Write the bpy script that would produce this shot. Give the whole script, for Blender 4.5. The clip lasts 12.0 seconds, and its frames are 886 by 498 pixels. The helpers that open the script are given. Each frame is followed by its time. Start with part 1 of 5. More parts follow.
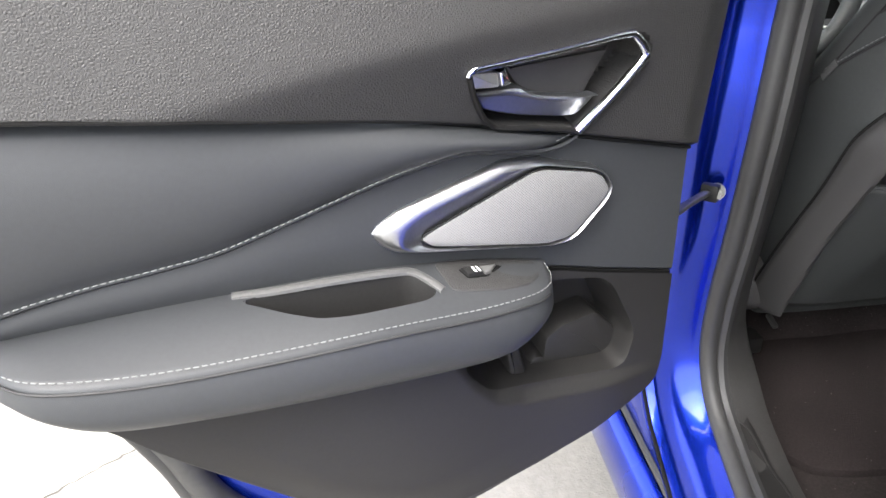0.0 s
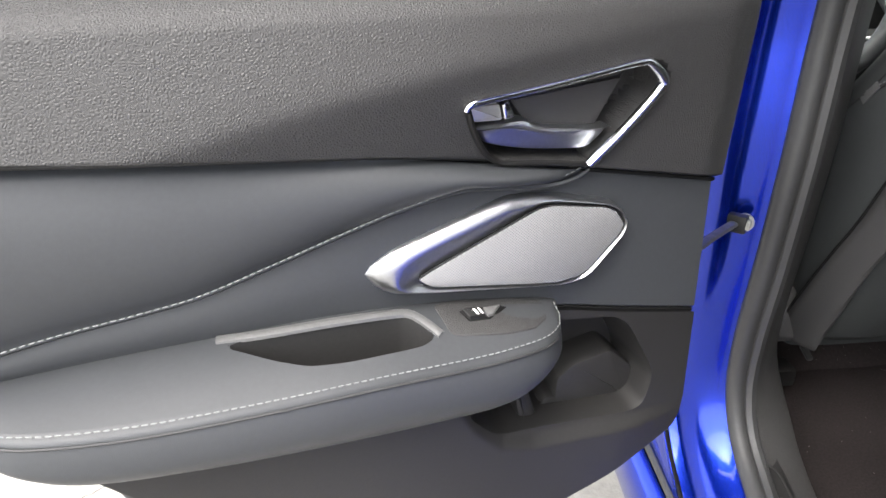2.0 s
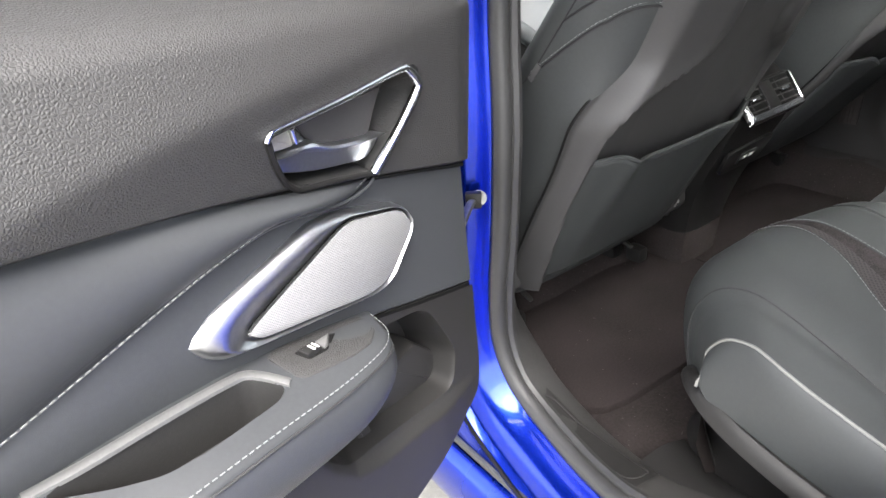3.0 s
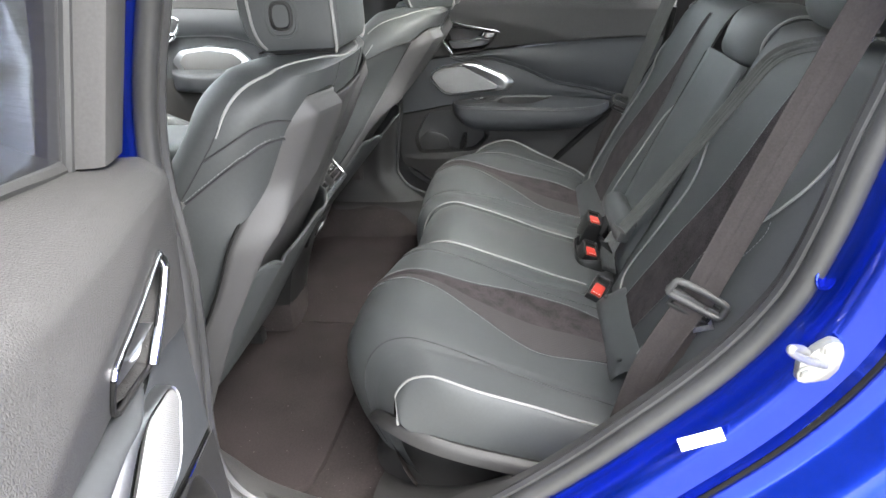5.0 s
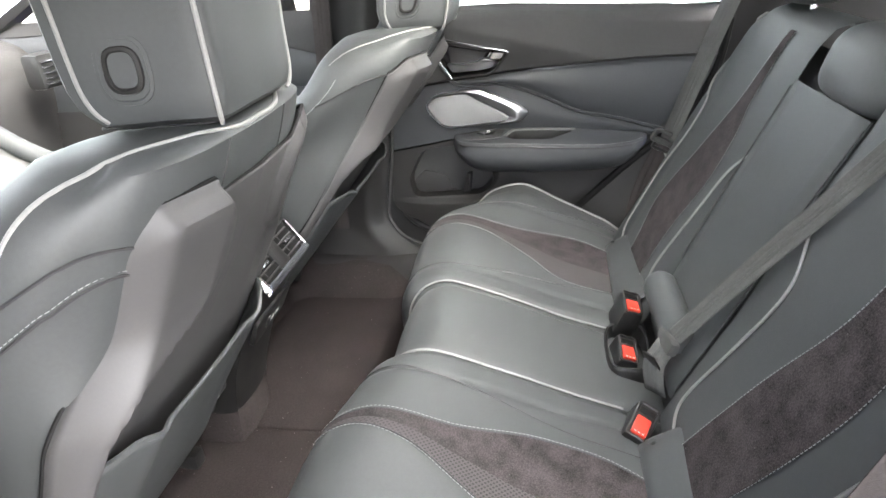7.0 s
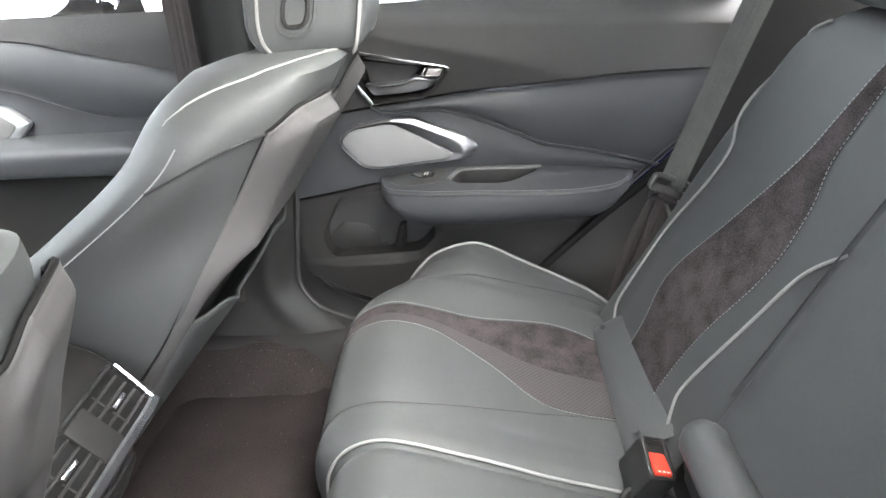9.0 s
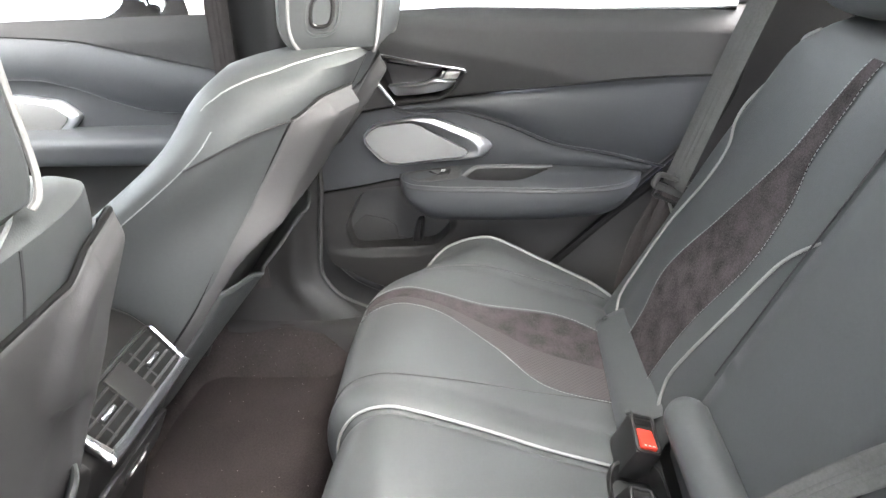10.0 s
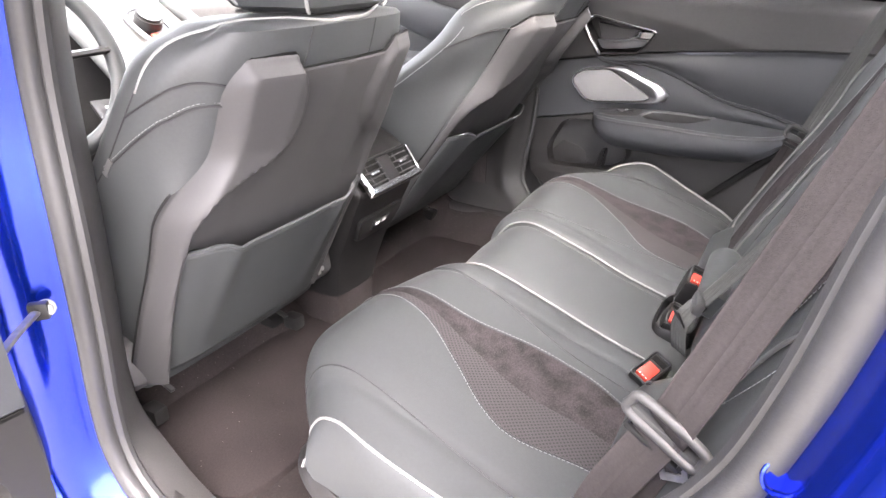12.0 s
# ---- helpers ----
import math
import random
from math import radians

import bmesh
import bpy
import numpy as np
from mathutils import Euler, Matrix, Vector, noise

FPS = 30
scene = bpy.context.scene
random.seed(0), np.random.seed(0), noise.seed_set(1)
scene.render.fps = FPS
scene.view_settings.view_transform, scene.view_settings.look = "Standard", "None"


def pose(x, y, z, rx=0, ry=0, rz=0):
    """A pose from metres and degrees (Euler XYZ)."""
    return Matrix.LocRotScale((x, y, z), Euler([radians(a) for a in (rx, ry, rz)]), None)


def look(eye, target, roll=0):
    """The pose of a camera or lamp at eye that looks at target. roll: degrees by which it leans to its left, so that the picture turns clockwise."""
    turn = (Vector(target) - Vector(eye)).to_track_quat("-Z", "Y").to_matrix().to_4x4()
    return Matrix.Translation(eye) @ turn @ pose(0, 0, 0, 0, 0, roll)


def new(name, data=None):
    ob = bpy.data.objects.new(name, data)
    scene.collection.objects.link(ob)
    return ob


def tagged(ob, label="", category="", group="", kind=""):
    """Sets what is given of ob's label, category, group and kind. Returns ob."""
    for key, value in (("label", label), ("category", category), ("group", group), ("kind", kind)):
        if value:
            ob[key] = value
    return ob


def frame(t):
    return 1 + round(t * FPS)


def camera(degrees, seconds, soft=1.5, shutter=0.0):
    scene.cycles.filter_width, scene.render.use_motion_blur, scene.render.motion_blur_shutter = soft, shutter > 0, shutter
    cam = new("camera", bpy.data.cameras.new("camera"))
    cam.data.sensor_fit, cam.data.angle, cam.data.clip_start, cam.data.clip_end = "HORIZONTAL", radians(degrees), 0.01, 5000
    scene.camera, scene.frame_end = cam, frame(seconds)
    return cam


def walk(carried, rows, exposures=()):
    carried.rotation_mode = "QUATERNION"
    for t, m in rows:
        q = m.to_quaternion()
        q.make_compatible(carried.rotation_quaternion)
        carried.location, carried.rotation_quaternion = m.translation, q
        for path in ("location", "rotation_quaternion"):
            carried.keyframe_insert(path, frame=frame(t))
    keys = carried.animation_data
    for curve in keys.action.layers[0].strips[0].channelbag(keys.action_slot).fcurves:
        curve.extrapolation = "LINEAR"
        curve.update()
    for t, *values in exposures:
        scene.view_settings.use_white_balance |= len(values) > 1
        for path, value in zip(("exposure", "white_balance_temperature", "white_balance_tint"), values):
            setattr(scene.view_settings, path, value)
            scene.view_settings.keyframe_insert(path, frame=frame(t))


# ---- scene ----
cam = camera(70.0, 12.0)
PATH = [
    (0, (-1.095, -0.069, 1.121), (-0.982, 1.693, 0.182), -3.5),
    (0.5, (-1.065, -0.024, 1.136), (-1.066, 1.745, 0.204), -2.7),
    (1, (-1.052, 0.011, 1.132), (-1.082, 1.778, 0.194), -3.8),
    (1.5, (-1.047, 0.013, 1.13), (-1.091, 1.775, 0.185), -4.3),
    (2, (-1.063, -0.023, 1.132), (-1.046, 1.749, 0.205), -4.3),
    (2.5, (-1.094, -0.033, 1.129), (-0.757, 1.7, 0.19), -6.4),
    (3, (-1.179, 0.018, 1.135), (-0.195, 1.483, 0.194), -5.9),
    (3.5, (-1.259, 0.014, 1.143), (0.066, 1.148, 0.166), -4.8),
    (3.7, (-1.295, 0.003, 1.149), (0.137, 1.013, 0.184), -4.7),
    (5.3, (-1.344, 0.217, 1.268), (0.448, 0.376, 0.394), -1.4),
    (5.5, (-1.339, 0.231, 1.268), (0.455, 0.369, 0.393), -1.1),
    (6, (-1.294, 0.232, 1.268), (0.496, 0.362, 0.387), -1.6),
    (6.5, (-1.12, 0.198, 1.263), (0.655, 0.454, 0.379), -3.5),
    (7, (-0.931, 0.156, 1.254), (0.838, 0.477, 0.378), -3.6),
    (7.5, (-0.747, 0.181, 1.251), (1.023, 0.465, 0.364), -4.1),
    (7.7, (-0.659, 0.203, 1.262), (1.109, 0.444, 0.358), -3.9),
    (9.3, (-0.463, 0.215, 1.252), (1.29, 0.309, 0.294), -3.0),
    (9.5, (-0.474, 0.209, 1.254), (1.278, 0.3, 0.292), -2.6),
    (10, (-0.542, 0.183, 1.249), (1.226, 0.377, 0.335), -2.9),
    (10.5, (-0.641, 0.128, 1.231), (1.09, 0.597, 0.345), -2.5),
    (11, (-0.739, 0.038, 1.202), (0.929, 0.72, 0.334), -0.7),
    (11.5, (-0.865, -0.023, 1.187), (0.758, 0.758, 0.319), -0.3),
    (12, (-1.036, -0.113, 1.185), (0.531, 0.79, 0.331), 0.2),
]
EXPOSURES = [(0.0, 2.60, 6650, 10), (1.0, 2.50, 6650, 10), (2.0, 2.55, 6650, 10), (2.5, 2.76, 6650, 10), (3.0, 3.06, 6650, 10), (3.7, 3.38, 6600, 9), (5.5, 3.90, 6550, 9), (6.5, 4.20, 6750, 11), (7.5, 4.35, 6700, 11), (9.5, 4.45, 6650, 11), (11.0, 4.72, 6800, 16), (12.0, 4.56, 6850, 20)]
walk(cam, [(t, look(eye, target, roll)) for t, eye, target, roll in PATH], EXPOSURES)

import mathutils

# ---- light ----
world = bpy.data.worlds.new("world")
scene.world = world
world.use_nodes = True
wn = world.node_tree.nodes
sky = wn.new("ShaderNodeTexSky")
sky.sky_type = "NISHITA"
sky.sun_disc = False
sky.sun_elevation, sky.sun_rotation = radians(63.3), radians(205.9)
sky.air_density, sky.dust_density, sky.ozone_density = 1.0, 3.0, 1.0
wn["Background"].inputs["Strength"].default_value = 0.21
pale = wn.new("ShaderNodeHueSaturation")
pale.inputs["Saturation"].default_value = 0.3
world.node_tree.links.new(sky.outputs[0], pale.inputs["Color"])
world.node_tree.links.new(pale.outputs[0], wn["Background"].inputs["Color"])
sun = new("sun", bpy.data.lights.new("sun", "SUN"))
sun.data.energy, sun.data.angle, sun.data.color = 1.3, radians(70), (1.0, 0.96, 0.9)
sun.matrix_world = look((-0.8, -1.65, 3.65), (0, 0, 0))


# ---- materials ----
def material(name, colour, rough=0.5, metal=0.0, bump=0.0, size=900.0, mottled=0.06, kind="noise", coat=0.0, sheen=0.0, wear=6.0, depth=0.001, spec=0.5):
    """A surface with fine relief of `size` cells a metre and slow variation of its colour."""
    m = bpy.data.materials.new(name)
    m.use_nodes = True
    n, l = m.node_tree.nodes, m.node_tree.links
    b = n["Principled BSDF"]
    b.inputs["Metallic"].default_value = metal
    b.inputs["Coat Weight"].default_value = coat
    b.inputs["Coat Roughness"].default_value = 0.04
    b.inputs["Sheen Weight"].default_value = sheen
    b.inputs["Specular IOR Level"].default_value = spec
    co = n.new("ShaderNodeTexCoord")
    big = n.new("ShaderNodeTexNoise")
    big.inputs["Scale"].default_value, big.inputs["Detail"].default_value = wear, 5.0
    l.new(co.outputs["Object"], big.inputs["Vector"])
    fine = n.new("ShaderNodeTexNoise")
    fine.inputs["Scale"].default_value, fine.inputs["Detail"].default_value = size * 0.35, 3.0
    l.new(co.outputs["Object"], fine.inputs["Vector"])
    mixed = n.new("ShaderNodeMath")
    mixed.operation = "ADD"
    l.new(big.outputs["Fac"], mixed.inputs[0])
    l.new(fine.outputs["Fac"], mixed.inputs[1])
    ramp = n.new("ShaderNodeMapRange")
    ramp.inputs["From Min"].default_value, ramp.inputs["From Max"].default_value = 0.6, 1.4
    ramp.inputs["To Min"].default_value, ramp.inputs["To Max"].default_value = 1 - 3 * mottled, 1 + 3 * mottled
    l.new(mixed.outputs[0], ramp.inputs["Value"])
    tint = n.new("ShaderNodeVectorMath")
    tint.operation = "SCALE"
    tint.inputs[0].default_value = colour
    l.new(ramp.outputs[0], tint.inputs["Scale"])
    l.new(tint.outputs[0], b.inputs["Base Color"])
    rr = n.new("ShaderNodeMapRange")
    rr.inputs["From Min"].default_value, rr.inputs["From Max"].default_value = 0.3, 0.7
    rr.inputs["To Min"].default_value, rr.inputs["To Max"].default_value = max(0.02, rough - 0.05), rough + 0.05
    l.new(big.outputs["Fac"], rr.inputs["Value"])
    l.new(rr.outputs[0], b.inputs["Roughness"])
    if bump:
        if kind == "noise":
            src = n.new("ShaderNodeTexNoise")
            src.inputs["Scale"].default_value, src.inputs["Detail"].default_value = size, 2.0
            out = src.outputs["Fac"]
        else:
            src = n.new("ShaderNodeTexVoronoi")
            src.feature = "DISTANCE_TO_EDGE" if kind == "grain" else "F1"
            src.inputs["Scale"].default_value = size
            out = src.outputs["Distance"]
        l.new(co.outputs["Object"], src.inputs["Vector"])
        bp = n.new("ShaderNodeBump")
        bp.inputs["Strength"].default_value, bp.inputs["Distance"].default_value = bump, depth
        l.new(out, bp.inputs["Height"])
        l.new(bp.outputs[0], b.inputs["Normal"])
    return m


def dotted(name, colour, hole, rough, pitch, fill, metal=0.0):
    """Cloth or metal with a regular pattern of small holes `pitch` metres apart."""
    m = material(name, colour, rough, metal, 0.0)
    n, l = m.node_tree.nodes, m.node_tree.links
    b = n["Principled BSDF"]
    co = n.new("ShaderNodeAttribute")
    co.attribute_name = "flat"
    turned = n.new("ShaderNodeMapping")
    turned.inputs["Rotation"].default_value = (0, 0, radians(45))
    l.new(co.outputs["Vector"], turned.inputs["Vector"])
    v = n.new("ShaderNodeTexVoronoi")
    v.voronoi_dimensions = "2D"
    v.inputs["Scale"].default_value, v.inputs["Randomness"].default_value = 1 / pitch, 0.0
    l.new(turned.outputs[0], v.inputs["Vector"])
    step = n.new("ShaderNodeMapRange")
    step.inputs["From Min"].default_value, step.inputs["From Max"].default_value = fill, fill + 0.12
    l.new(v.outputs["Distance"], step.inputs["Value"])
    mix = n.new("ShaderNodeMix")
    mix.data_type = "RGBA"
    mix.inputs[6].default_value = (*hole, 1)
    old = b.inputs["Base Color"].links[0].from_socket
    l.new(old, mix.inputs[7])
    l.new(step.outputs[0], mix.inputs[0])
    l.new(mix.outputs[2], b.inputs["Base Color"])
    bp = n.new("ShaderNodeBump")
    bp.inputs["Strength"].default_value, bp.inputs["Distance"].default_value = 0.5, 0.0006
    l.new(step.outputs[0], bp.inputs["Height"])
    l.new(bp.outputs[0], b.inputs["Normal"])
    return m


leather = material("leather", (0.0350, 0.0376, 0.0382), 0.53, 0, 0.28, 620, 0.03, "grain", depth=0.0005, spec=0.34)
door_leather = material("door leather", (0.0325, 0.0345, 0.0372), 0.47, 0, 0.2, 700, 0.03, "grain", depth=0.0005, spec=0.30)
vinyl = material("grained vinyl", (0.030, 0.0295, 0.0295), 0.52, 0, 0.78, 430, 0.03, "grain", depth=0.0011, spec=0.26)
plastic = material("grey plastic", (0.0165, 0.0160, 0.0158), 0.50, 0, 0.35, 900, 0.05, depth=0.0005, spec=0.28)
smooth_plastic = material("satin black plastic", (0.0105, 0.0103, 0.0103), 0.42, 0, 0.08, 1500, 0.05, depth=0.0003, spec=0.22)
dark_plastic = material("black plastic", (0.010, 0.010, 0.010), 0.45, 0, 0.15, 1400, 0.05, depth=0.0004, spec=0.3)
gloss_black = material("glossy black plastic", (0.026, 0.026, 0.026), 0.32, 0, 0.0, 900, 0.04)
# grey raised for dust and for the flare washing over the doorway
door_trim = material("dusty trim plastic paled for flare", (0.036, 0.035, 0.0345), 0.52, 0, 0.35, 900, 0.08, depth=0.0005, spec=0.35)
trim_grey = material("light grey trim", (0.075, 0.075, 0.075), 0.42, 0, 0.2, 1200, 0.05, depth=0.0004)
seat_shell = material("soft grey seat shell", (0.034, 0.0332, 0.0336), 0.55, 0, 0.25, 900, 0.03, depth=0.0004, spec=0.42)
suede = material("suede", (0.0335, 0.0288, 0.0296), 0.9, 0, 0.35, 1400, 0.30, wear=30, depth=0.0007, spec=0.08)
perforated = dotted("perforated suede", (0.0335, 0.0288, 0.0296), (0.009, 0.008, 0.008), 0.9, 0.0050, 0.24)
carpet = material("carpet", (0.032, 0.0268, 0.0262), 0.95, 0, 0.8, 700, 0.14, wear=9, depth=0.003, spec=0.08)
mat_cloth = material("floor mat pile", (0.026, 0.0214, 0.0212), 0.95, 0, 0.8, 800, 0.14, wear=7, depth=0.0025, spec=0.06)
# ceiling is out of view; its paleness is set to bounce light
headliner = material("headliner cloth", (0.40, 0.39, 0.375), 0.9, 0, 0.3, 700, 0.04)
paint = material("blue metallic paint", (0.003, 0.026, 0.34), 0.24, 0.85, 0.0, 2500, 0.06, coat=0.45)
# the same body blue, a step darker, for the doorway metal
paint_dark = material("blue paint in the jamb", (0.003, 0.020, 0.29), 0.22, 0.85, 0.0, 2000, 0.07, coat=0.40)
rubber = material("black rubber", (0.024, 0.024, 0.024), 0.5, 0, 0.3, 500, 0.06, depth=0.0006)
rubber_grey = material("dusty rubber", (0.035, 0.035, 0.034), 0.55, 0, 0.3, 300, 0.10, depth=0.0006)
greasy = material("greasy dark steel", (0.20, 0.20, 0.19), 0.40, 0.85, 0.3, 260, 0.14, depth=0.0006)
chrome = material("satin chrome", (0.72, 0.73, 0.75), 0.16, 1.0, 0.0, 500, 0.03)
alu = material("brushed aluminium", (0.46, 0.47, 0.49), 0.34, 1.0, 0.0, 900, 0.03)
tab_metal = material("satin nickel", (0.56, 0.55, 0.52), 0.42, 0.75, 0.0, 900, 0.03)
steel = material("zinc-plated steel", (0.40, 0.40, 0.385), 0.40, 0.85, 0.25, 260, 0.10, depth=0.0006)
grille = dotted("perforated metal grille", (0.20, 0.20, 0.203), (0.11, 0.11, 0.11), 0.5, 0.0022, 0.24, 0.2)
piping_white = material("pale grey piping", (0.155, 0.155, 0.150), 0.5, 0, 0.25, 900, 0.05, depth=0.0003)
thread = material("pale thread", (0.16, 0.165, 0.165), 0.75, 0, 0.3, 3000, 0.05, depth=0.0002)
dark_thread = material("black thread", (0.012, 0.012, 0.013), 0.7)
webbing = material("seat belt webbing", (0.036, 0.0315, 0.0305), 0.75, 0, 0.7, 900, 0.08, depth=0.0007, wear=30, spec=0.15)
# lighter copy of the webbing; the light on two belts is painted in
webbing_lit = material("belt webbing painted as lit", (0.060, 0.061, 0.058), 0.6, 0, 0.6, 900, 0.08, depth=0.0006, wear=30, spec=0.25)
red = material("red plastic button", (0.42, 0.03, 0.016), 0.4, 0, 0.05, 800, 0.04)
white = material("white printed label", (0.70, 0.70, 0.675), 0.5, 0, 0.05, 400, 0.04)
screen_light = material("pale glossy dial", (0.55, 0.62, 0.66), 0.15, 0.3, 0.0)
concrete = material("pale concrete", (0.18, 0.172, 0.154), 0.85, 0, 0.5, 160, 0.07, wear=2.2, depth=0.004)
crack_dark = material("dark crack", (0.05, 0.045, 0.04), 0.95, 0, 0.3, 200)
vent_black = material("satin black vane", (0.022, 0.021, 0.021), 0.4, 0, 0.1, 1200, 0.05, depth=0.0002, spec=0.4)
gap_black = material("black gap", (0.006, 0.006, 0.006), 0.7, spec=0.1)

def flecked(m, share=0.93, scale=260.0, fleck=(0.16, 0.15, 0.145)):
    """Scattered pale lint and grit on a dark pile."""
    n, l = m.node_tree.nodes, m.node_tree.links
    b = n["Principled BSDF"]
    co = n.new("ShaderNodeTexCoord")
    v = n.new("ShaderNodeTexVoronoi")
    v.inputs["Scale"].default_value = scale
    l.new(co.outputs["Object"], v.inputs["Vector"])
    near = n.new("ShaderNodeMath")
    near.operation = "LESS_THAN"
    near.inputs[1].default_value = 0.22
    l.new(v.outputs["Distance"], near.inputs[0])
    rare = n.new("ShaderNodeMath")
    rare.operation = "GREATER_THAN"
    rare.inputs[1].default_value = share
    split = n.new("ShaderNodeSeparateColor")
    l.new(v.outputs["Color"], split.inputs[0])
    l.new(split.outputs[0], rare.inputs[0])
    both = n.new("ShaderNodeMath")
    both.operation = "MULTIPLY"
    l.new(near.outputs[0], both.inputs[0])
    l.new(rare.outputs[0], both.inputs[1])
    mix = n.new("ShaderNodeMix")
    mix.data_type = "RGBA"
    old = b.inputs["Base Color"].links[0].from_socket
    l.new(old, mix.inputs[6])
    mix.inputs[7].default_value = (*fleck, 1)
    l.new(both.outputs[0], mix.inputs[0])
    l.new(mix.outputs[2], b.inputs["Base Color"])


flecked(carpet, 0.955, 300)
flecked(mat_cloth, 0.988, 240)
flecked(suede, 0.985, 200, (0.06, 0.055, 0.055))

glass = bpy.data.materials.new("tinted window glass")
glass.use_nodes = True
gb = glass.node_tree.nodes["Principled BSDF"]
gb.inputs["Base Color"].default_value = (0.86, 0.9, 0.88, 1)
gb.inputs["Transmission Weight"].default_value = 1.0
gb.inputs["Roughness"].default_value = 0.0
gb.inputs["IOR"].default_value = 1.45


smoked = glass.copy()
smoked.name = "smoked rear door glass"
smoked.node_tree.nodes["Principled BSDF"].inputs["Base Color"].default_value = (0.12, 0.13, 0.16, 1)
privacy = glass.copy()
privacy.name = "dark privacy glass"
privacy.node_tree.nodes["Principled BSDF"].inputs["Base Color"].default_value = (0.50, 0.53, 0.52, 1)


# ---- small tools ----
def cr(pts, n, closed=False):
    """n points along a smooth curve through pts."""
    p = np.array(pts, float)
    k = len(p)
    if closed:
        p = np.vstack([p[-1:], p, p[:2]])
        spans = k
    else:
        p = np.vstack([2 * p[0] - p[1], p, 2 * p[-1] - p[-2]])
        spans = k - 1
    t = np.linspace(0, spans, n, endpoint=not closed)
    i = np.minimum(t.astype(int), spans - 1)
    f = (t - i)[:, None]
    a, b, c, d = p[i], p[i + 1], p[i + 2], p[i + 3]
    return 0.5 * (2 * b + (c - a) * f + (2 * a - 5 * b + 4 * c - d) * f ** 2 + (3 * b - a - 3 * c + d) * f ** 3)


def fn(pts):
    """A smooth function through (x, value) pairs."""
    s = cr(sorted(pts), 160)
    xs = np.maximum.accumulate(s[:, 0])
    return lambda x: np.interp(x, xs, s[:, 1])


def even(path, step):
    """The path again, in even steps."""
    p = np.array(path, float)
    d = np.concatenate([[0], np.cumsum(np.linalg.norm(np.diff(p, axis=0), axis=1))])
    m = max(2, int(d[-1] / step) + 1)
    t = np.linspace(0, d[-1], m)
    return np.stack([np.interp(t, d, p[:, j]) for j in range(p.shape[1])], 1)


def ss(a, b, x):
    t = np.clip((x - a) / (b - a), 0, 1)
    return t * t * (3 - 2 * t)


def sdf(poly, x, y):
    """Signed distance to a polygon, negative inside."""
    p = np.array(poly, float)
    q = np.roll(p, -1, 0)
    x, y = np.asarray(x, float)[..., None], np.asarray(y, float)[..., None]
    ex, ey = q[:, 0] - p[:, 0], q[:, 1] - p[:, 1]
    t = np.clip(((x - p[:, 0]) * ex + (y - p[:, 1]) * ey) / (ex ** 2 + ey ** 2 + 1e-12), 0, 1)
    d = np.sqrt((x - p[:, 0] - t * ex) ** 2 + (y - p[:, 1] - t * ey) ** 2).min(-1)
    cross = ((p[:, 1] > y) != (q[:, 1] > y)) & (x < ex * (y - p[:, 1]) / np.where(ey == 0, 1e-9, ey) + p[:, 0])
    return np.where(cross.sum(-1) % 2 == 1, -d, d)


def sheet(rows, ring=False, bm=None, caps=False, flat=None):
    """A skin over rows of points; ring closes each row on itself."""
    bm = bm or bmesh.new()
    lay = bm.verts.layers.float_vector.new("flat") if flat is not None else None
    vs = [[bm.verts.new(p) for p in r] for r in rows]
    if flat is not None:
        for r, fr in zip(vs, flat):
            for v, f in zip(r, fr):
                v[lay] = (f[0], f[1], 0)
    for a, b in zip(vs, vs[1:]):
        m = len(a)
        for j in range(m if ring else m - 1):
            bm.faces.new((a[j], a[(j + 1) % m], b[(j + 1) % m], b[j]))
    if caps:
        bm.faces.new(vs[0][::-1])
        bm.faces.new(vs[-1])
    return bm


def tube(path, r, seg=8, bm=None, closed=False, flat=1.0, up=(0, 0, 1)):
    """A round (or flattened) cord along a path."""
    p = [Vector(q) for q in path]
    n = len(p)
    rows = []
    ref = Vector(up)
    for i in range(n):
        t = (p[(i + 1) % n] - p[i - 1]) if closed else (p[min(i + 1, n - 1)] - p[max(i - 1, 0)])
        t.normalize()
        a = ref - t * ref.dot(t)
        a = a.normalized() if a.length > 1e-4 else t.orthogonal().normalized()
        ref = a
        b = t.cross(a)
        rr = r(i / (n - 1)) if callable(r) else r
        rows.append([p[i] + (a * math.cos(k) * flat + b * math.sin(k)) * rr for k in [2 * math.pi * j / seg for j in range(seg)]])
    if closed:
        rows.append(rows[0])
    return sheet(rows, True, bm, caps=not closed)


def box(sx, sy, sz, at, turn=(0, 0, 0), bevel=0.0, bm=None, seg=2):
    """A bevelled block, its centre at `at`."""
    own = bmesh.new()
    bmesh.ops.create_cube(own, size=1.0)
    bmesh.ops.scale(own, vec=(sx, sy, sz), verts=own.verts)
    if bevel:
        bmesh.ops.bevel(own, geom=own.edges[:], offset=bevel, segments=seg, affect="EDGES", profile=0.6)
    bmesh.ops.transform(own, matrix=pose(*at, *turn), verts=own.verts)
    return join(bm, own)


def join(bm, own):
    if bm is None:
        return own
    me = bpy.data.meshes.new("tmp")
    own.to_mesh(me)
    bm.from_mesh(me)
    bpy.data.meshes.remove(me)
    own.free()
    return bm


